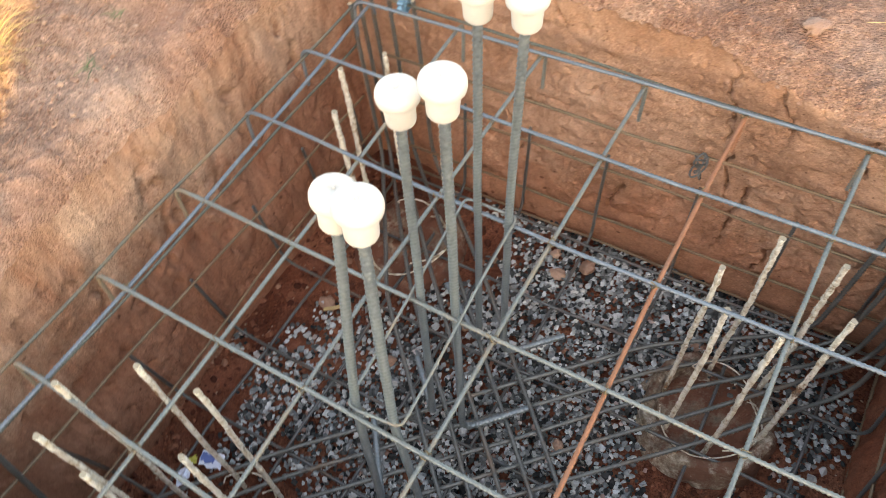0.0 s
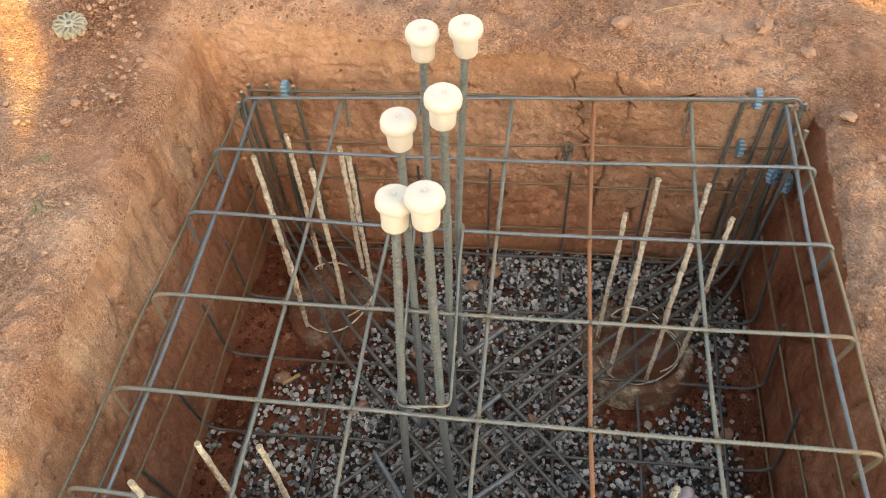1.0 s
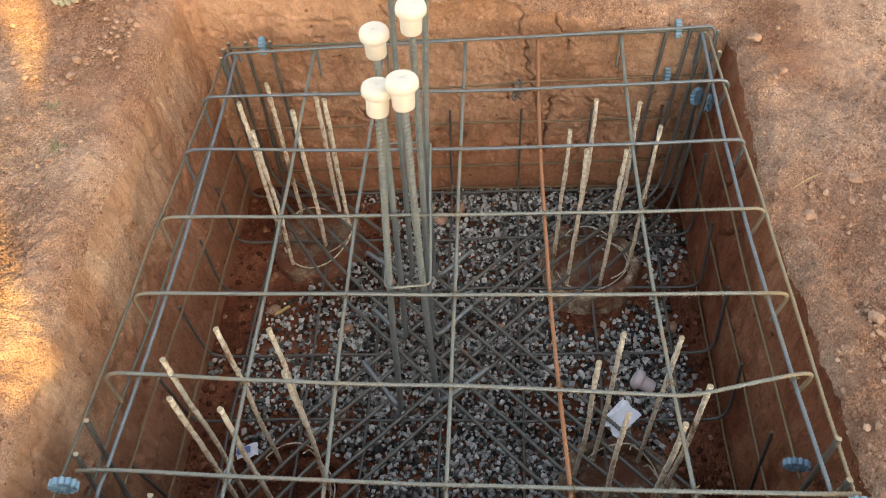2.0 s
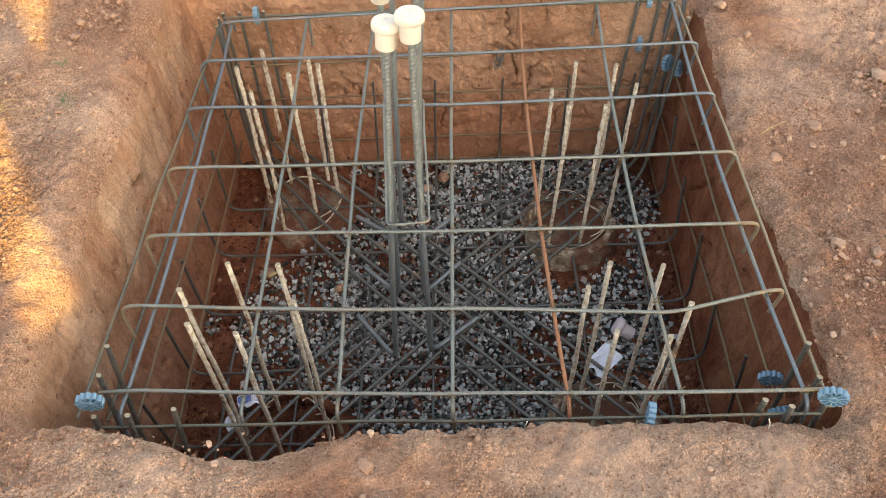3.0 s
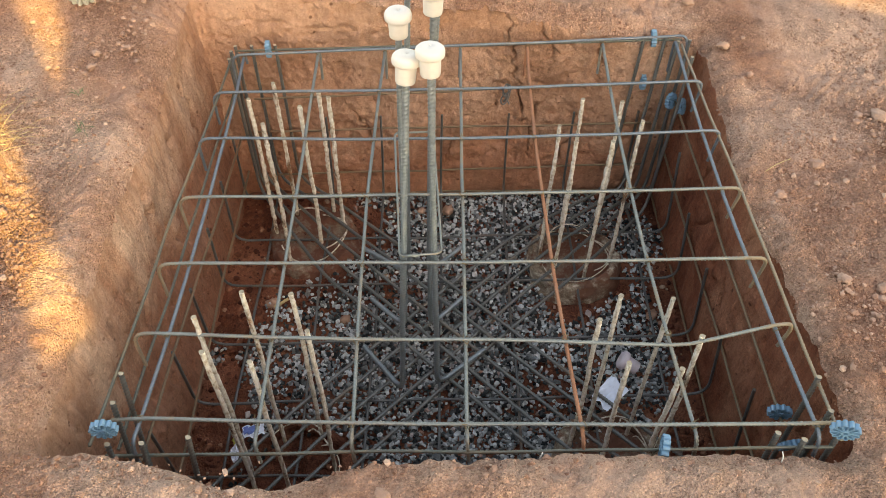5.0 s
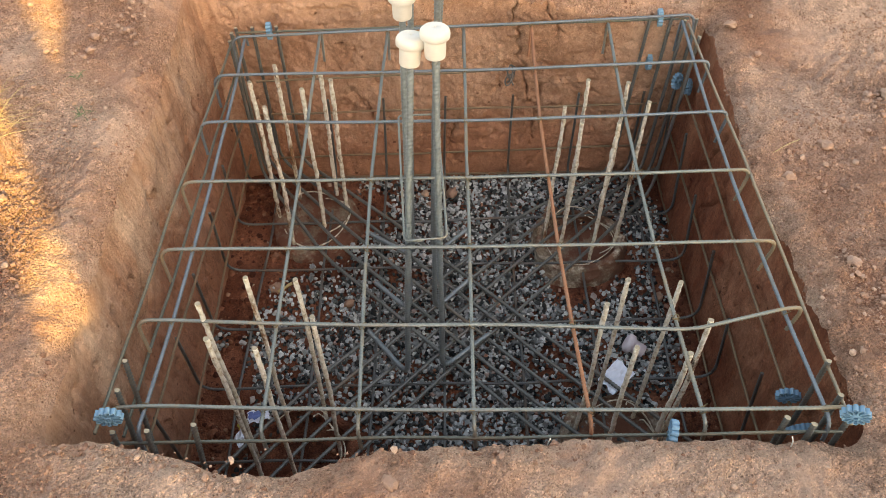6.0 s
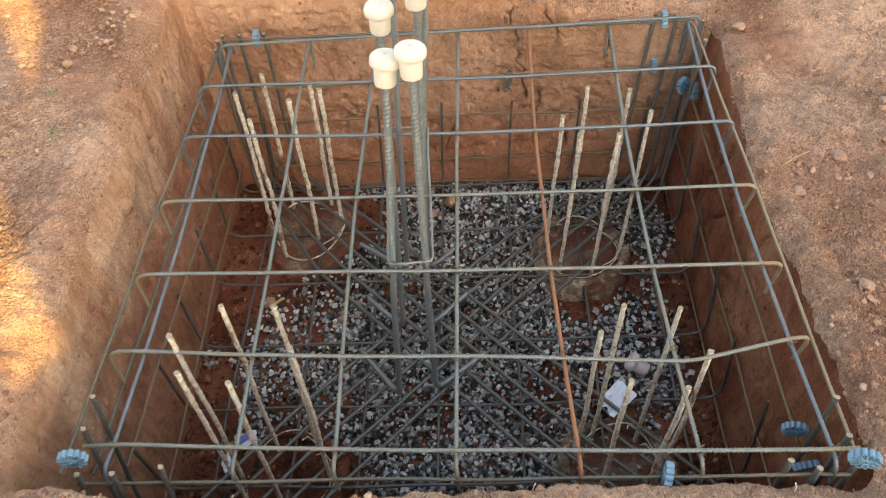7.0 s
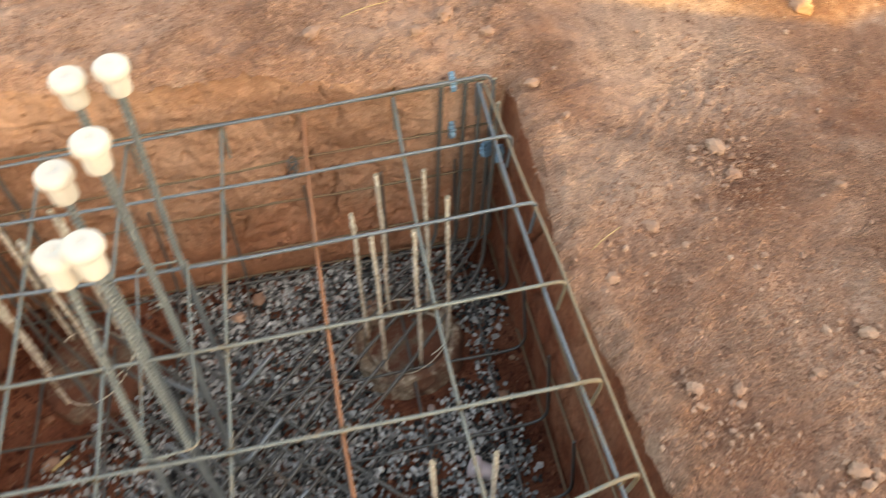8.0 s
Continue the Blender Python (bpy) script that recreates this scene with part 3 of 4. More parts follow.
# single stones and clods on the ground: x, y, radius
def stone(x, y, r, seed, label="pale brown clod of dry earth on the ground", level=None):
    bm = bmesh.new()
    bmesh.ops.create_icosphere(bm, subdivisions=3 if r > 0.011 else 2, radius=1.0)
    for v in bm.verts:
        q = v.co.copy()
        k = 0.98 + 0.40 * noise.noise(q * 1.6 + Vector((seed * 4.7, 0, 0))) + 0.44 * noise.fractal(q * 3.0 + Vector((0, seed * 2.3, 0)), 0.9, 2.0, 3)
        v.co = Vector((q.x * k, q.y * k * 0.8, q.z * k * 0.6)) * r
    ob = part("stone", from_bm(bm, "stone", True), M_LUMP)
    z = float(ground_height(np.array([x]), np.array([y]), np.array([0.5]))[0]) if level is None else level
    ob.location, ob.rotation_euler = (x, y, z + r * 0.34), (0, 0, seed * 1.7)
    return tagged(ob, label, "stone", "stones on the ground")


rr = np.random.RandomState(9)
for k in range(16):      # a little heap of clods on damp earth
    stone(1.08 + rr.normal(0, 0.05), 0.49 + rr.normal(0, 0.06), rr.uniform(0.004, 0.009), k + 90, "brown clod of earth in a small heap on the ground")
STONES = [(1.092, 0.522, 0.026), (1.096, 0.438, 0.020), (1.040, 0.525, 0.014), (1.022, 0.492, 0.012), (1.140, 0.663, 0.013), (1.165, 0.635, 0.013),
          (0.866, 0.322, 0.019), (0.742, 0.205, 0.018), (0.722, 0.180, 0.012), (0.915, 0.260, 0.010), (0.735, 0.760, 0.018), (0.800, 0.800, 0.008),
          (0.716, 0.295, 0.011), (0.761, -0.001, 0.009), (0.735, -0.019, 0.011), (0.800, -0.050, 0.016), (0.882, -0.061, 0.014), (0.751, -0.127, 0.011),
          (0.764, -0.110, 0.007), (1.030, -0.059, 0.013), (1.014, -0.067, 0.010), (1.165, 0.005, 0.018), (1.166, 0.038, 0.011), (1.002, -0.239, 0.019),
          (1.028, -0.250, 0.013), (1.005, -0.263, 0.013), (1.483, 0.913, 0.036), (1.063, 0.216, 0.010), (1.031, 0.185, 0.009),
          (0.255, 0.965, 0.024), (0.50, 0.95, 0.020), (0.58, 1.00, 0.024), (0.67, 0.93, 0.018), (0.735, -0.28, 0.012), (0.83, -0.30, 0.013),
          (-0.92, 0.86, 0.016), (-0.90, 0.89, 0.014), (-0.945, 0.84, 0.013), (-0.83, 0.715, 0.013), (-0.80, 0.725, 0.015), (-0.81, 0.69, 0.010),
          (-0.12, -0.555, 0.016), (-0.98, 0.50, 0.014), (-0.905, 0.778, 0.014), (-0.820, 0.612, 0.016), (-0.845, 0.622, 0.010), (-0.800, 0.600, 0.009)]
for k, (x, y, r) in enumerate(STONES):
    stone(x, y, r * (0.6 if x < -0.5 else 0.88), k + 1)
for k in range(32):      # small clods scattered east and west of the pit
    x = rr.uniform(0.74, 1.35) if k < 22 else rr.uniform(-1.1, -0.8)
    stone(x, rr.uniform(-0.40, 0.95), 0.005 + 0.009 * rr.uniform() ** 2, k + 130, "small broken clod of dry earth on the ground")
for k, (x, y, r) in enumerate([(-0.029, 0.742, 0.021), (-0.085, 0.690, 0.019), (-0.115, 0.745, 0.014), (0.28, 0.66, 0.015), (0.10, 0.30, 0.013), (-0.33, 0.30, 0.015), (-0.22, 0.46, 0.013), (0.56, 0.30, 0.018), (-0.55, 0.36, 0.022)]):
    stone(x, y, r, k + 60, "reddish lump of earth lying among the gravel", 0.008)


# ---- reinforcing bars ----
def fillet(points, radius):
    """A way with its corners rounded."""
    pts = [Vector(p) for p in points]
    way = [pts[0]]
    for a, b, c in zip(pts, pts[1:], pts[2:]):
        ra, rc = min(radius, (a - b).length * 0.49), min(radius, (c - b).length * 0.49)
        p, q = b + (a - b).normalized() * ra, b + (c - b).normalized() * rc
        way += [p.lerp(b, t).lerp(b.lerp(q, t), t) for t in (0, 0.2, 0.4, 0.6, 0.8, 1.0)]
    return way + [pts[-1]]


def rebar(name, points, r, pitch=0.0072, seg=8, per=5, bend=0.035, rib=0.36, wobble=0.0015, seed=0.0, lumps=0.0, sharp=1.5):
    """A ribbed bar swept along a way with rounded bends, its ends closed."""
    way = np.array([p[:] for p in fillet(points, bend)])
    keep = np.r_[True, np.linalg.norm(np.diff(way, axis=0), axis=1) > 1e-6]
    way = way[keep]
    run = np.r_[0, np.cumsum(np.linalg.norm(np.diff(way, axis=0), axis=1))]
    n = max(4, int(run[-1] / pitch * per))
    s = np.linspace(0, run[-1], n + 1)
    c = np.stack([np.interp(s, run, way[:, k]) for k in range(3)], 1)
    t = np.gradient(c, axis=0)
    t /= np.linalg.norm(t, axis=1)[:, None]
    ends = np.sin(np.pi * s / run[-1])
    c = c + wobble * ends[:, None] * np.stack([np.sin(s * 7 + seed * 2 + k * 2.1) + 0.5 * np.sin(s * 17 + seed + k) for k in range(3)], 1)
    u = np.cross(t[0], (0.31, 0.52, 0.79))
    us = []
    for k in range(n + 1):
        u = u - t[k] * np.dot(u, t[k])
        u = u / np.linalg.norm(u)
        us.append(u)
    us = np.array(us)
    vs = np.cross(t, us)
    ang = np.arange(seg) * 2 * np.pi / seg
    wave = np.cos(2 * np.pi * s[:, None] / pitch + 2.2 * np.abs(ang[None] - np.pi))
    rad = r * (0.90 + rib * np.clip(wave, 0, 1) ** sharp)
    if lumps:
        rad = rad * (1 + lumps * np.array([[noise.fractal(Vector((x * 48 + seed * 9, 1.3 * math.cos(a), 1.3 * math.sin(a))), 0.9, 2.0, 3) for a in ang] for x in s]))
    ring = c[:, None] + rad[:, :, None] * (np.cos(ang)[None, :, None] * us[:, None] + np.sin(ang)[None, :, None] * vs[:, None])
    verts = np.concatenate([ring.reshape(-1, 3), c[:1], c[-1:]])
    quads = grid_faces(n + 1, seg, True)
    a, b = (n + 1) * seg, (n + 1) * seg + 1
    me = bpy.data.meshes.new(name)
    caps = [(a, (k + 1) % seg, k) for k in range(seg)] + [(b, n * seg + k, n * seg + (k + 1) % seg) for k in range(seg)]
    me.from_pydata(verts.tolist(), [], quads.tolist() + caps)
    me.polygons.foreach_set("use_smooth", np.r_[np.full(len(quads), True), np.full(len(caps), False)])
    me.update()
    return me


def end_cut(me, material):
    """The sawn ends of a bar take a second material."""
    me.materials.append(material)
    idx = np.zeros(len(me.polygons), dtype=np.int32)
    for p in me.polygons:
        if len(p.vertices) == 3:
            idx[p.index] = 1
    me.polygons.foreach_set("material_index", idx)


cage = tagged(empty("rebar_cage"), "tied steel reinforcement cage with hooked mesh over the pit", "rebar cage")
MAT_Z = 0.594
ROW_Y = [(0.773, 0.796, 0.815), (0.602, 0.599, 0.607), (0.416, 0.400, 0.407), (0.206, 0.201, 0.203), (0.002, -0.006, -0.010), (-0.184, -0.206, -0.188), (-0.372, -0.391, -0.399)]   # bars running east-west: y at the west, in the middle and at the east
COL_X = [(-0.585, -0.568, -0.577), (-0.379, -0.368, -0.361), (-0.192, -0.202, -0.190), (0.018, 0.016, 0.015), (0.205, 0.197, 0.219), (0.416, 0.399, 0.416), (0.617, 0.604, 0.628)]   # bars running north-south: x at the north, in the middle and at the south
R_MAT = 0.0037


def along(three, u):
    """A value that bends evenly through three given ones; u runs from 0 to 1."""
    a, b, c = three
    return a * (1 - u) * (1 - 2 * u) + b * 4 * u * (1 - u) + c * u * (2 * u - 1)


for i, ys3 in enumerate(ROW_Y):
    z = MAT_Z + 0.009 + (0.004, 0.002, 0, 0, 0, 0.002, 0.001)[i]
    west, east = -0.640, 0.652
    inner = [(x, along(ys3, (x + 0.57) / 1.18), z - 0.003 * math.sin((x + 0.64) * 2.4)) for x in (-0.56, -0.37, -0.2, 0.015, 0.2, 0.4, 0.6)]
    y0, y1 = ys3[0], ys3[2]
    run = [(west, y0 - 0.006, z - 0.10), (west, y0 - 0.001, z), *inner, (east, y1, z), (east - 0.012, y1 + 0.008, z - 0.105)]
    if i == 5:      # this one is kinked near its east end
        run = [(west, y0 - 0.006, z - 0.10), (west, y0, z + 0.002), *inner[:4], (0.2, -0.213, z - 0.006), (0.435, -0.224, z - 0.010), (0.62, y1 + 0.002, z + 0.004), (east, y1 + 0.004, z), (east - 0.01, y1 + 0.01, z - 0.08)]
    if i == 6:
        run = [(-0.628, y0, z - 0.006), *inner, (0.668, y1, z + 0.002)]
    if i == 0:
        run = [(west + 0.020, y0 - 0.012, z - 0.09), (west + 0.020, y0 - 0.004, z), *inner, (east + 0.003, y1 + 0.004, z), (east, y1 - 0.02, z - 0.09)]
    part("top_bar", rebar("top_bar", run, R_MAT, seed=i, wobble=0.0008, rib=0.42, sharp=2.2), M_BLUESTEEL if i < 3 else M_STEEL, cage)
for j, xs3 in enumerate(COL_X):
    z = MAT_Z + (0.002, 0, -0.002, -0.002, -0.002, 0, 0.002)[j]
    south_y = -0.424
    inner = [(along(xs3, (0.80 - y) / 1.19), y, z + 0.002 * math.sin(y * 3)) for y in (0.78, 0.6, 0.41, 0.2, 0.0, -0.2, -0.38)]
    xn, xs_ = xs3[0], xs3[2]
    run = [(xn - 0.004, 0.808, z - 0.10), (xn, 0.815, z), *inner, (xs_, south_y, z + 0.002), (xs_ + 0.002, south_y - 0.004, z - 0.055)]
    if j == 0:
        run = [(xn, 0.790, z - 0.03), (xn, 0.785, z + 0.004), *inner[1:], (xs_, south_y, z + 0.006), (xs_ - 0.004, south_y - 0.006, z - 0.07)]
    part("top_bar", rebar("top_bar", run, R_MAT, seed=j + 10, wobble=0.0008, rib=0.42, sharp=2.2), M_RUST if j == 4 else (M_BLUESTEEL if j in (0, 6) else M_STEEL), cage, "orange rusted bar" if j == 4 else "")

# bars along the sides, one above another: x, y of both ends and height
SIDE = [((-0.622, 0.80), (-0.657, -0.42), 0.590, 0.590), ((-0.645, 0.78), (-0.645, -0.38), 0.466, 0.503), ((-0.660, 0.78), (-0.656, -0.40), 0.298, 0.372), ((-0.662, 0.78), (-0.656, -0.40), 0.168, 0.146),
        ((0.634, 0.80), (0.666, -0.425), 0.590, 0.590), ((0.645, 0.78), (0.647, -0.30), 0.412, 0.425), ((0.645, 0.79), (0.646, -0.38), 0.222, 0.232), ((0.640, 0.79), (0.642, -0.40), 0.030, 0.030),
        ((-0.62, 0.822), (0.64, 0.824), 0.586, 0.590), ((-0.60, 0.822), (0.66, 0.820), 0.418, 0.452), ((-0.62, 0.822), (0.60, 0.818), 0.294, 0.302), ((-0.60, 0.824), (0.60, 0.818), 0.112, 0.135), ((-0.60, 0.818), (0.60, 0.812), 0.028, 0.030),
        ((-0.632, -0.428), (0.655, -0.427), 0.570, 0.570), ((-0.60, -0.438), (0.62, -0.438), 0.440, 0.440)]   # both ends, and the height at each
for k, (a, b, za, zb) in enumerate(SIDE):
    part("side_bar", rebar("side_bar", [(*a, za), (*b, zb)], 0.0032, pitch=0.008, per=4, wobble=0.002, seed=k * 1.3), M_OLIVE if k in (0, 1, 8, 13) else (M_STEEL if za > 0.5 else M_OCHRE), cage)

# bottom mesh, its ends turned up
for k, y in enumerate((0.770, 0.580, 0.395, 0.185, -0.006, -0.215, -0.40)):
    run = [(-0.668, y - 0.035, 0.340), (-0.690, y, 0.055), (0.645, y + 0.01, 0.055), (0.640, y + 0.04, (0.35, 0.35, 0.29, 0.30, 0.27, 0.36, 0.33)[k])]
    part("bottom_bar", rebar("bottom_bar", run, 0.0038, per=4, seg=7, bend=0.05, wobble=0.003, seed=k * 0.9), M_DARKSTEEL, cage)
for k, x in enumerate((-0.590, -0.408, -0.240, -0.052, 0.152, 0.350, 0.545)):
    run = [(x + 0.012, 0.822, 0.345), (x, 0.805, 0.045), (x, -0.425, 0.045), (x, -0.445, 0.34)]
    part("bottom_bar", rebar("bottom_bar", run, 0.0038, per=4, seg=7, bend=0.05, wobble=0.003, seed=k * 1.1 + 5), M_DARKSTEEL, cage)

# five thick bars on each diagonal, their ends standing up in the corners
LEG_TOP = {"sw": [(-0.623, -0.293), (-0.619, -0.357), (-0.608, -0.436), (-0.546, -0.438), (-0.468, -0.427)],
           "se": [(0.657, -0.308), (0.655, -0.379), (0.657, -0.422), (0.592, -0.435), (0.552, -0.420)],
           "nw": [(-0.625, 0.763), (-0.625, 0.795), (-0.620, 0.828), (-0.575, 0.832), (-0.505, 0.824)],
           "ne": [(0.646, 0.720), (0.659, 0.812), (0.625, 0.803), (0.593, 0.822), (0.535, 0.826)]}
for k in range(5):
    for a, b, z in (("sw", "ne", 0.072), ("se", "nw", 0.086)):
        # bars stay parallel: the outermost west one meets the outermost north one
        pa, pb = (LEG_TOP[a][k], LEG_TOP[b][4 - k]) if a == "sw" else (LEG_TOP[a][4 - k], LEG_TOP[b][k])
        side = Vector((-1, 1)) if a == "sw" else Vector((-1, -1))
        axis = Vector((1, 1)) if a == "sw" else Vector((-1, 1))
        side.normalize(), axis.normalize()
        mid = Vector((-0.025, 0.205)) + side * (2 - k) * 0.058
        low_a, low_b = mid - axis * 0.66, mid + axis * 0.66
        lean_a, lean_b = (0.075, 0.075) if a == "sw" else (0.0, -0.02)      # the ends stand a little askew
        top_a, top_b = (0.630 if a == "sw" else 0.610) + 0.004 * math.sin(k * 2.3), 0.600 + 0.004 * math.sin(k * 1.7)
        run = [(*pa, top_a), (pa[0] - axis.x * lean_a, pa[1] - axis.y * lean_a, z), (*(mid - axis * 0.42), z), (*(mid + axis * 0.42), z), (pb[0] - axis.x * lean_b, pb[1] - axis.y * lean_b, z), (*pb, top_b)]
        me = rebar("diagonal_bar", run, 0.0049, pitch=0.0092, bend=0.065, per=7, rib=0.40, sharp=2.2, seed=k)
        part("diagonal_bar", me, M_DIAGONAL, cage)
        end_cut(me, M_SAWN)

# tie wire twisted round the crossings
wires = [rebar("tie_wire", [(0.0062 * math.cos(a), 0.0062 * math.sin(a), 0.006 * math.cos(2 * a + q)) for a in np.linspace(0, 8.5, 22)] + [(0.009, 0.005 * q - 0.008, 0.009)],
               0.0010, pitch=0.006, per=3, seg=5, bend=0.002, rib=0.0, wobble=0.0) for q in range(4)]
for i, ys3 in enumerate(ROW_Y):
    for j, xs3 in enumerate(COL_X):
        x = along(xs3, (0.80 - ROW_Y[i][1]) / 1.19)
        y = along(ys3, (x + 0.57) / 1.18)
        w = part("tie_wire", wires[(i * 3 + j) % 4], M_WIRE, cage)
        w.location, w.rotation_euler = (x, y, MAT_Z + 0.004), (0, 0, (i * 2.1 + j * 1.3) % 6.28)

# ---- column starter: six thick bars with turned-out feet and a stirrup ----
starter = tagged(empty("column_starter"), "six thick ribbed steel column bars standing in the cage", "column starter")
COLUMN = [((-0.081, 0.066, 1.045), (-0.113, 0.012), (-0.146, 0.000), (-0.110, 0.140)), ((-0.038, 0.053, 1.068), (-0.046, 0.012), (-0.057, 0.018), (0.125, 0.105)),
          ((-0.102, 0.222, 1.038), (-0.122, 0.214), (-0.146, 0.205), (-0.10, 0.10)), ((-0.033, 0.212, 1.092), (-0.056, 0.212), (-0.078, 0.208), (0.10, 0.105)),
          ((-0.088, 0.386, 1.069), (-0.118, 0.398), (-0.144, 0.402), (-0.14, 0.10)), ((-0.021, 0.384, 1.080), (-0.062, 0.398), (-0.084, 0.402), (0.10, 0.10))]   # top, at the mat, base, run of the foot
for k, (top, mid, base, way) in enumerate(COLUMN):
    run = [top, (*mid, 0.60), (*base, 0.098), (base[0] + way[0], base[1] + way[1], 0.100)]
    part("column_bar", rebar("column_bar", run, 0.0069, pitch=0.0086, seg=16, per=10, bend=0.045, rib=0.19, sharp=3.0, seed=k, wobble=0.0008), M_COLUMN, starter)
zs = 0.612
loop = [(-0.080, 0.002, zs), (-0.120, 0.004, zs), (-0.148, 0.410, zs), (-0.050, 0.412, zs), (-0.031, 0.010, zs), (-0.108, 0.000, zs + 0.005), (-0.118, 0.016, zs - 0.02), (-0.116, 0.024, zs - 0.06)]
part("stirrup", rebar("stirrup", loop, 0.0028, pitch=0.01, per=3, bend=0.012, rib=0.0), M_STEEL, starter, "thin bent wire stirrup")


# ---- plastic caps on the column bars ----
def lathe(name, profile, seg=36):
    """A turned shape from rows of radius and height."""
    ang = np.arange(seg) * 2 * np.pi / seg
    rings = np.array([[(r * math.cos(a), r * math.sin(a), z) for a in ang] for r, z in profile])
    return mesh_from(name, rings.reshape(-1, 3), grid_faces(len(profile), seg, True))


cap_body = [(0.0118, -0.0385), (0.0176, -0.0385), (0.0183, -0.0365), (0.0192, -0.0130), (0.0196, -0.0020)]
cap_head = [(0.0190, -0.0026), (0.0240, -0.0032), (0.0259, -0.0012), (0.0264, 0.0040), (0.0260, 0.0085), (0.0246, 0.0122), (0.0214, 0.0152), (0.0150, 0.0168), (0.0048, 0.0176), (0.0042, 0.0166), (0.0002, 0.0166)]
body_me, head_me = lathe("body", cap_body), lathe("head", cap_head)
pin_me = lathe("moulding_pin", [(0.0021, 0.0165), (0.0019, 0.0181), (0.0012, 0.0186), (0.0002, 0.0186)], 12)


def cap(m, material, label, group="caps on the column bars"):
    ob = tagged(empty("bar_end_protector"), label, "rebar protector", group)
    for nm, me in (("body", body_me), ("head", head_me)):
        p = part(nm, me if material is M_CAP else me.copy(), material, ob)
        if material is not M_CAP:
            p.data.materials.clear()
            p.data.materials.append(material)
        if nm == "head":
            part("moulding_pin", pin_me, M_CAP, p)
    ob.matrix_world = m
    return ob


for k, (top, mid, base, way) in enumerate(COLUMN):
    lean = (Vector(top) - Vector((*mid, 0.60))).normalized()
    q = Vector((0, 0, 1)).rotation_difference(lean).to_matrix().to_4x4()
    cap(Matrix.Translation(Vector(top) + lean * 0.004) @ q @ pose(0, 0, 0, 2 * math.sin(k * 3), 2 * math.cos(k * 5), k * 50), M_CAP, "cream plastic mushroom cap on a column bar")
cap(Matrix.Translation((0.452, 0.122, 0.038)) @ Vector((-0.035, 0.016, 0.016)).to_track_quat("Z", "Y").to_matrix().to_4x4(), M_PINKCAP, "dusty pinkish plastic cap fallen on the gravel")

# ---- piles: broken heads with crusted bars ----
PILE_BARS = [[(-0.551, 0.609, 0.576), (-0.496, 0.505, 0.575), (-0.497, 0.690, 0.569), (-0.409, 0.579, 0.572), (-0.378, 0.696, 0.530), (-0.344, 0.647, 0.548)],
             [(0.273, 0.522, 0.537), (0.342, 0.605, 0.557), (0.306, 0.440, 0.550), (0.448, 0.606, 0.545), (0.480, 0.494, 0.568), (0.395, 0.425, 0.560)],
             [(-0.504, -0.185, 0.657), (-0.477, -0.256, 0.643), (-0.390, -0.264, 0.620), (-0.433, -0.101, 0.629), (-0.340, -0.084, 0.600), (-0.297, -0.174, 0.594)],
             [(0.286, -0.143, 0.576), (0.337, -0.083, 0.577), (0.327, -0.251, 0.580), (0.444, -0.087, 0.569), (0.420, -0.275, 0.594), (0.470, -0.208, 0.604)]]
PILE_LABEL = ["earth-covered pile head with crusted bars and loose hoop wire", "broken round concrete pile head with crusted bars", "earth-covered pile head with pale crusted bars", "dirty pile head with brown crusted bars and hoop wire"]
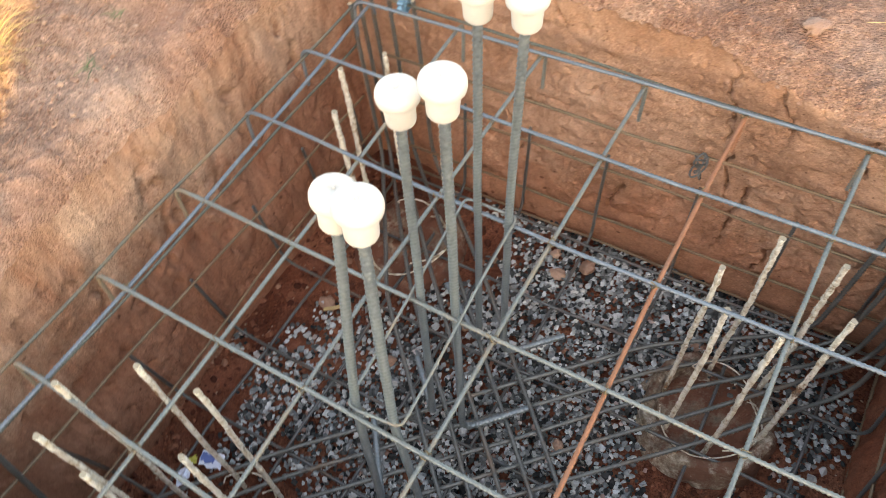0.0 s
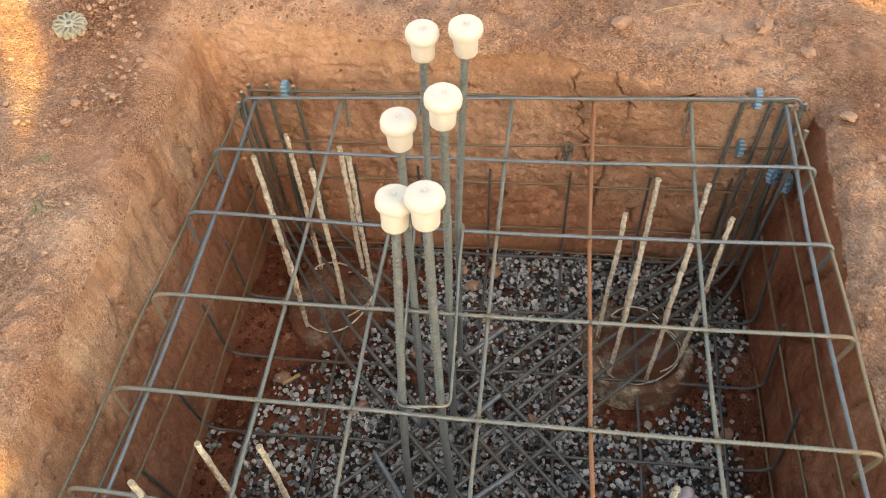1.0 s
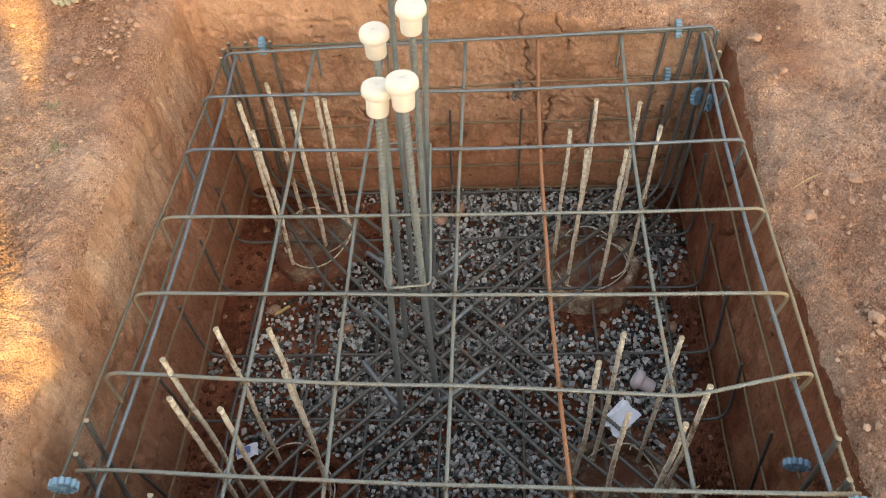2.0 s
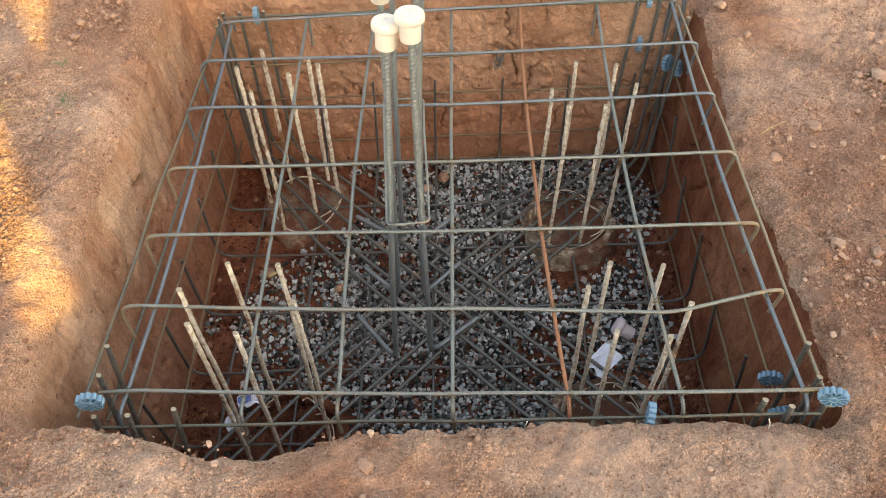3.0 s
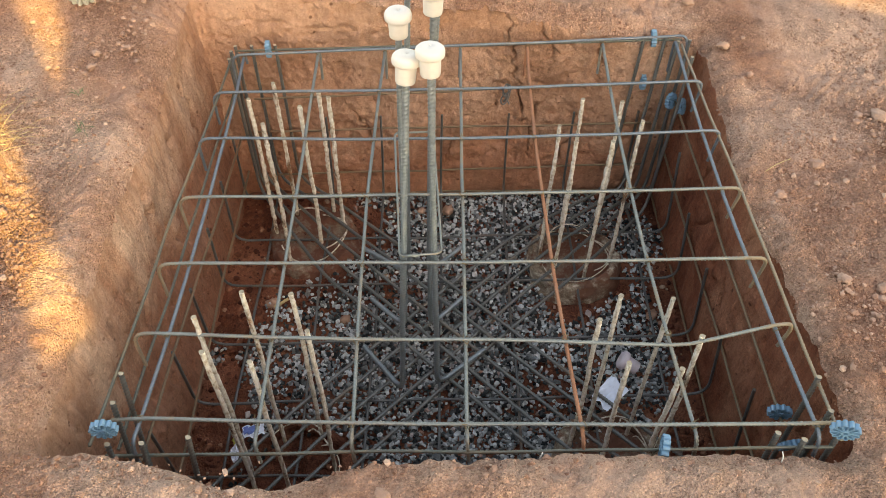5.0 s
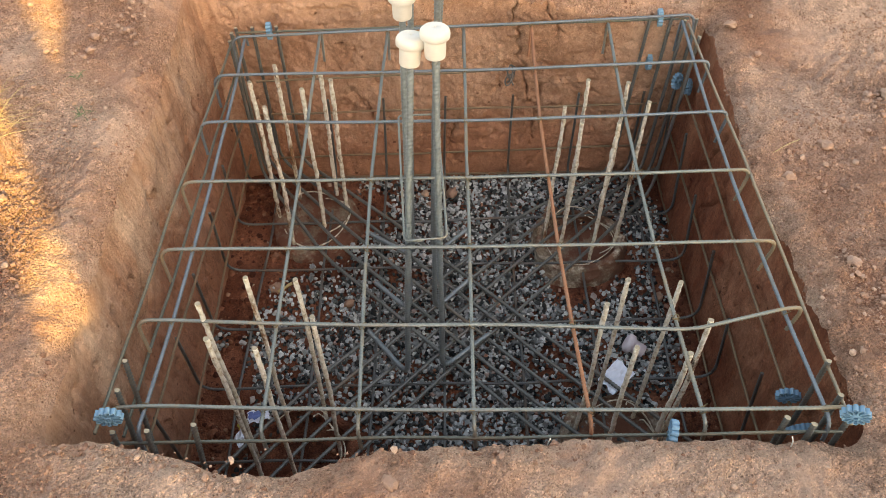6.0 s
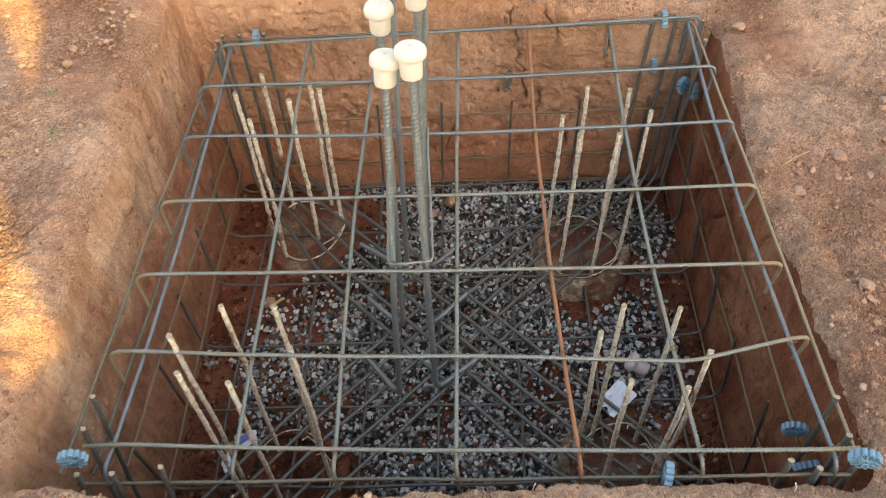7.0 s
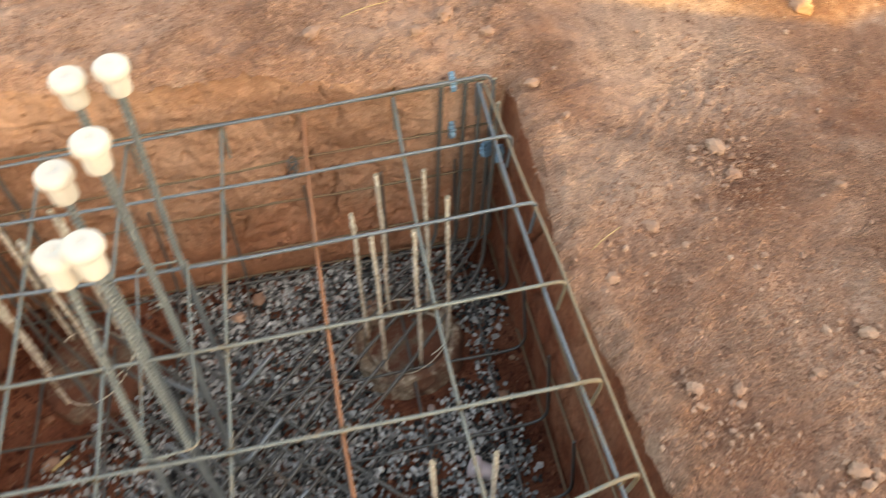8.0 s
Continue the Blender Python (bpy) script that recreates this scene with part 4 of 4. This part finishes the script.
for k, (cx, cy) in enumerate(PILES):
    pile = tagged(empty("pile_head", (cx, cy, 0)), PILE_LABEL[k], "pile", "pile heads")
    bold, mound = k in (1, 3), k == 0      # broken rings of concrete; a flat-topped lump of earth and mortar; two heads under loose earth
    seg, ang = 64, np.arange(64) * 2 * np.pi / 64
    prof = [(0.152, -0.03), (0.146, 0.008), (0.141, 0.032), (0.136, 0.052), (0.131, 0.058), (0.117, 0.058), (0.112, 0.052), (0.108, 0.016), (0.060, -0.006), (0.030, -0.006), (0.002, -0.006)]
    if mound:
        prof = [(0.150, -0.03), (0.142, 0.020), (0.136, 0.046), (0.122, 0.054), (0.080, 0.050), (0.040, 0.046), (0.002, 0.046)]
    elif not bold:
        prof = [(r, z * 0.6) for r, z in prof]
    fine = []
    for (r0, z0), (r1, z1) in zip(prof, prof[1:]):
        fine += [(r0 + (r1 - r0) * t, z0 + (z1 - z0) * t) for t in (0, 0.25, 0.5, 0.75)]
    rings = []
    for r, z in fine:
        for a in ang:
            q = Vector((r * math.cos(a), r * math.sin(a), z))
            h = noise.fractal(q * 18 + Vector((k * 9, 0, 0)), 0.9, 2.0, 4)
            h2 = noise.noise(q * 7 + Vector((0, k * 5, 0)))
            worn = 1.15 - 0.45 * max(0.0, math.sin(a + 0.4)) - 0.40 * max(0.0, math.cos(a - 3.6)) ** 3 if bold else 1.0     # broken down on its north and south-west sides
            rings.append((q.x * (1 + 0.05 * h + 0.09 * h2), q.y * (1 + 0.05 * h + 0.09 * h2), z * worn + 0.014 * h * (r > 0.02) + 0.016 * h2 * (z > 0)))
    part("concrete_top", mesh_from("concrete_top", np.array(rings), grid_faces(len(fine), seg, True)), M_RING if bold else (M_CONCRETE if mound else M_FLOOR), pile)
    if bold:
        fill = []
        for r in np.linspace(0.116, 0.001, 14):
            for a in ang:
                q = Vector((r * math.cos(a), r * math.sin(a), 0))
                fill.append((q.x, q.y, 0.014 + 0.011 * abs(noise.fractal(q * 24 + Vector((k * 3, 1, 0)), 0.9, 2.0, 4)) * (r / 0.116) ** 0.5))
        part("earth_fill", mesh_from("earth_fill", np.array(fill), grid_faces(14, seg, True)), M_CONCRETE, pile, "red earth and cement fallen into the broken head")
    for b, tip in enumerate(PILE_BARS[k]):
        x, y, z = tip[0] - cx, tip[1] - cy, tip[2]
        lean = 0.018 * (1 if k != 1 else 1.2)
        me = rebar("pile_bar", [(x, y, z), (x - lean * 0.3, y + 0.003 * math.sin(b * 2), 0.33), (x - lean, y, 0.0)], 0.0064 if k == 0 else 0.0056, pitch=0.009, seg=9, per=4, bend=0.1, rib=0.10, wobble=0.0022, seed=b * 2.7 + k, lumps=0.45 if k < 2 else 0.26)
        ob = part("pile_bar", me, M_CRUST, pile)
        end_cut(me, M_SAWN)
    for h in range(3):
        way = []
        r = 0.104 - 0.006 * h
        for a in np.linspace(3.4 + h * 1.9, 3.4 + h * 1.9 + (3.6, 2.2, 1.5)[h], 30):
            w = r * (1 + 0.05 * math.sin(3 * a + h + k))
            way.append((w * math.cos(a), w * math.sin(a) + 0.006 * h, (0.046 if bold else (0.062 if mound else 0.040)) + 0.010 * h + 0.012 * math.sin(a * 1.3 + h + k)))
        way.append((way[-1][0] * 0.8, way[-1][1] * 0.8, way[-1][2] + 0.02))
        part("hoop_wire", rebar("hoop_wire", way, 0.0024 if mound else 0.0019, pitch=0.012, per=4, seg=7, bend=0.01, rib=0.0, lumps=0.45, seed=h), M_CRUST, pile, "bent hoop of crusted wire")


# ---- plastic wheel spacers ----
def wheel_mesh():
    """Hub, petal-shaped fins and outer loops of a clip-on cover spacer."""
    out = {}
    n = 40
    ang = np.arange(n) * 2 * np.pi / n
    rings = []
    for r, z in ((0.0045, -0.008), (0.0090, -0.008), (0.0105, -0.006), (0.0105, 0.006), (0.0090, 0.008), (0.0045, 0.008), (0.0045, -0.008)):
        rings.append([(r * math.cos(a), r * math.sin(a), z) for a in ang])
    rings2 = [[(r * math.cos(a) * (1 + 0.06 * math.cos(12 * a)), r * math.sin(a) * (1 + 0.06 * math.cos(12 * a)), z) for a in np.arange(96) * 2 * np.pi / 96] for r, z in ((0.0100, -0.0014), (0.0225, -0.0014), (0.0225, 0.0014), (0.0100, 0.0014), (0.0100, -0.0014))]
    out["web"] = mesh_from("web", np.array(rings2).reshape(-1, 3), grid_faces(5, 96, True), False)
    out["hub"] = mesh_from("hub", np.array(rings).reshape(-1, 3), grid_faces(7, n, True), False)
    # one fin: a looped band, wider outside, open in the middle
    way = [(0.0095, -0.0020), (0.016, -0.0036), (0.0225, -0.0052), (0.0270, -0.0036), (0.0300, 0.0), (0.0270, 0.0036), (0.0225, 0.0052), (0.016, 0.0036), (0.0095, 0.0020)]
    way = np.array([p[:2] for p in fillet([(x, y, 0) for x, y in way], 0.002)])
    t = np.gradient(way, axis=0)
    t /= np.linalg.norm(t, axis=1)[:, None]
    nrm = np.stack([-t[:, 1], t[:, 0]], 1)
    sect = []
    for off, z in ((-0.0011, -0.0065), (0.0011, -0.0065), (0.0011, 0.0065), (-0.0011, 0.0065), (-0.0011, -0.0065)):
        p = way + nrm * off
        sect.append(np.c_[p, np.full(len(p), z)])
    out["fin"] = mesh_from("fin", np.array(sect).reshape(-1, 3), grid_faces(5, len(way)), False)
    return out


def spacer(material, meshes, label):
    ob = tagged(empty("rebar_spacer"), label, "rebar spacer", "plastic spacers")
    part("hub", meshes["hub"], material, ob)
    part("web", meshes["web"], material, ob)
    for k in range(12):
        p = part("fin", meshes["fin"], material, ob)
        p.rotation_euler = (0, 0, k * math.pi / 6)
    return ob


first = spacer(M_BLUE, wheel_mesh(), "light blue plastic wheel spacer clipped on a bar")
SPACERS = [(-0.612, -0.418, 0.646, 92, 12, 6), (0.657, -0.428, 0.630, 92, -18, -16), (0.357, -0.436, 0.590, 0, 92, -14), (-0.526, 0.822, 0.590, 0, 90, 5), (0.562, 0.830, 0.592, 4, 88, 0),
           (0.552, 0.822, 0.452, 0, 92, 0), (0.628, 0.762, 0.425, 78, 0, 46), (0.653, 0.735, 0.425, 74, 0, 60), (0.643, -0.278, 0.438, 96, 6, -10), (0.644, -0.350, 0.436, 106, 0, 8)]
first.scale = (0.80, 0.80, 0.95)
first.matrix_world = pose(*SPACERS[0]) @ Matrix.Diagonal((0.80, 0.80, 0.95, 1))
for row in SPACERS[1:]:
    copy_thing(first, pose(*row))
gz = float(ground_height(np.array([-0.972]), np.array([0.785]), np.array([0.5]))[0])
grey = spacer(M_PALESPACER, wheel_mesh(), "dusty grey plastic wheel spacer lying on the ground")
grey.scale = (1.22, 1.22, 1.2)
grey.matrix_world = pose(-0.972, 0.785, gz + 0.008, 8, 5, 0) @ Matrix.Diagonal((1.22, 1.22, 1.2, 1))


# ---- litter ----
def sheet(name, corners, material, label, category, crumple=0.006, seed=1, n=14):
    """A crumpled thin sheet over four corners."""
    a, b, c, d = (np.array(q, float) for q in corners)
    top, bot = [], []
    for i in range(n):
        for j in range(n):
            u, v = i / (n - 1), j / (n - 1)
            q = a * (1 - u) * (1 - v) + b * u * (1 - v) + c * u * v + d * (1 - u) * v
            h = noise.fractal(Vector((u * 3, v * 3, seed * 4.0)), 0.9, 2.0, 3)
            top.append(q + np.array([0.004 * h, 0.004 * h, crumple * h]))
    top = np.array(top)
    under = top - np.array([0, 0, 0.0006])
    f = grid_faces(n, n)
    me = mesh_from(name, np.concatenate([top, under]), np.concatenate([f, f[:, ::-1] + n * n]), False)
    return tagged(part(name, me, material), label, category)


sheet("paper", [(0.341, -0.010, 0.078), (0.374, -0.056, 0.076), (0.438, 0.002, 0.080), (0.398, 0.044, 0.090)], M_PAPER, "torn piece of white paper on the gravel", "paper")
sheet("wrapper", [(-0.578, -0.150, 0.060), (-0.560, -0.182, 0.058), (-0.545, -0.150, 0.064), (-0.556, -0.118, 0.075)], M_PAPER, "crumpled white wrapper on the pit floor", "wrapper", 0.012, 3)
wrap = sheet("carton", [(-0.552, -0.088, 0.075), (-0.545, -0.118, 0.070), (-0.492, -0.105, 0.072), (-0.500, -0.075, 0.080)], M_PAPER, "small white and blue printed carton", "carton", 0.004, 5)
sheet_print = sheet("print", [(-0.548, -0.092, 0.079), (-0.544, -0.110, 0.076), (-0.512, -0.102, 0.077), (-0.516, -0.086, 0.082)], M_PRINT, "blue print", "", 0.003, 5)
sheet_print.parent = wrap
del sheet_print["label"]
sheet("foil_scrap", [(-0.577, -0.118, 0.062), (-0.568, -0.130, 0.060), (-0.552, -0.116, 0.064), (-0.562, -0.102, 0.070)], M_YELLOW, "crumpled scrap of yellow-green foil by the carton", "litter", 0.006, 8, 8)
splinter = bmesh.new()
bmesh.ops.create_cube(splinter, size=1.0)
bmesh.ops.scale(splinter, vec=(0.048, 0.008, 0.004), verts=splinter.verts)
bmesh.ops.subdivide_edges(splinter, edges=splinter.edges[:], cuts=3, use_grid_fill=True)
for v in splinter.verts:
    v.co += 0.0016 * noise.noise_vector(v.co * 60) + Vector((0, 0.05 * v.co.x * abs(v.co.x) * 8, 0))
splinter = tagged(part("wood_splinter", from_bm(splinter, "wood_splinter"), M_STRAW), "flat pale splinter of wood lying on the gravel", "wood splinter")
splinter.matrix_world = pose(-0.522, 0.350, 0.030, 6, -4, 36)
for x, y, dx in ((0.135, -0.458, 0.006), (0.555, -0.462, -0.014)):
    tie = part("cable_tie", rebar("cable_tie", [(x, y, 0.545), (x + dx * 0.3, y - 0.002, 0.60), (x + dx, y - 0.004, 0.628)], 0.0013, pitch=0.01, per=2, seg=6, rib=0.0), M_TIE)
    tagged(tie, "cut white nylon cable tie end by the pit rim", "cable tie", "cable ties")


def tuft(x, y, n, length, material, name, label, category, seed):
    """Thin blades of grass lying about."""
    r = np.random.RandomState(seed)
    vs, fs = [], []
    z0 = float(ground_height(np.array([x]), np.array([y]), np.array([0.5]))[0])
    for _ in range(n):
        a, l = r.uniform(0, 6.28), length * r.uniform(0.4, 1.0)
        p = np.array([x + r.normal(0, length * 0.18), y + r.normal(0, length * 0.18), z0 + 0.001])
        d, w = np.array([math.cos(a), math.sin(a), 0.0]), np.array([-math.sin(a), math.cos(a), 0.0]) * 0.0009
        rise = r.uniform(0.05, 0.5)
        base = len(vs)
        for t in (0, 0.33, 0.66, 1.0):
            q = p + d * l * t + np.array([0, 0, l * rise * math.sin(t * 2.2)]) + w * 6 * math.sin(t * 3 + a)
            k = 1 - 0.7 * t
            vs += [q + w * k, q - w * k, q + np.array([0, 0, 0.0012 * k])]
        for t in range(3):
            o = base + t * 3
            for i in range(3):
                j = (i + 1) % 3
                fs.append((o + i, o + j, o + 3 + j, o + 3 + i))
    ob = part(name, mesh_from(name, np.array(vs), np.array(fs), False), material)
    return tagged(ob, label, category, kind="stuff")


tuft(-1.02, 0.225, 90, 0.14, M_STRAW, "dry_grass", "clump of dry yellow straw on the earth", "dry grass", 1)
tuft(-0.83, 0.28, 14, 0.035, M_WEED, "weed", "small green weed seedlings in the earth", "weeds", 2)
tuft(-0.87, 0.40, 10, 0.03, M_WEED, "weed", "small green weed seedlings in the earth", "weeds", 3)
for x, y, a, l in ((0.722, 0.272, 0.55, 0.085), (0.33, 1.02, 0.3, 0.13)):
    z = float(ground_height(np.array([x]), np.array([y]), np.array([0.5]))[0]) + 0.006
    st = part("straw", rebar("straw", [(x, y, z), (x + l * 0.5 * math.cos(a), y + l * 0.5 * math.sin(a), z + 0.006), (x + l * math.cos(a), y + l * math.sin(a), z)], 0.0012, pitch=0.02, per=3, seg=5, rib=0.0), M_STRAW)
    tagged(st, "dry straw stalk lying on the earth", "straw", "straws")

scrap = part("wire_scrap", rebar("wire_scrap", [(0.150 + 0.016 * math.sin(a * 1.3) * (1 - a / 30), 0.804 + 0.010 * math.cos(a * 2.1), 0.43 + 0.030 * math.sin(a * 0.9 + 1)) for a in np.linspace(0, 20, 60)], 0.0024, pitch=0.01, per=3, seg=5, bend=0.004, rib=0.0), M_DARKSTEEL)
tagged(scrap, "tangled scrap of dark tie wire hanging on a side bar", "wire scrap")

# ---- added board out of view behind the camera, which keeps the pit in shade ----
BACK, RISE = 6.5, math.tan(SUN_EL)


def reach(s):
    """Height at the added board whose shadow ends s metres past the middle of the pit."""
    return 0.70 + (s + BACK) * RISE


# slot and steps are cut only to shape the sunlit patches on the ground
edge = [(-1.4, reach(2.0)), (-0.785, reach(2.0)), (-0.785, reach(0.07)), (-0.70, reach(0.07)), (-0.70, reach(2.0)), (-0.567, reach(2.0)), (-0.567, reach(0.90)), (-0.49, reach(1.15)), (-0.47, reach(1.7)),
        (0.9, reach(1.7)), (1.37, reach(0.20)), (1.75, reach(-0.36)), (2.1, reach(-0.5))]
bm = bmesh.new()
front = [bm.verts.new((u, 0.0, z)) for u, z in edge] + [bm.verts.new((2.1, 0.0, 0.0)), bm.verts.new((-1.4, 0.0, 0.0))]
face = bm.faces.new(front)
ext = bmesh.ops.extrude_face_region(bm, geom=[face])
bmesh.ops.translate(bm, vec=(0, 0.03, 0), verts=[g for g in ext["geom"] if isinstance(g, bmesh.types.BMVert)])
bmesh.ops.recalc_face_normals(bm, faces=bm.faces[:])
blocker = part("wall_hoarding", from_bm(bm, "wall_hoarding"), M_BOARD)
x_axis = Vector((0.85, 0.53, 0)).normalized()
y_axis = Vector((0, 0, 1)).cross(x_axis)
blocker.matrix_world = Matrix.Translation(SUN_TO * BACK) @ Matrix((x_axis, y_axis, Vector((0, 0, 1)))).transposed().to_4x4()
tagged(blocker, "added unseen grey board with a notched top, cut to shade the pit", "wall", kind="structure")
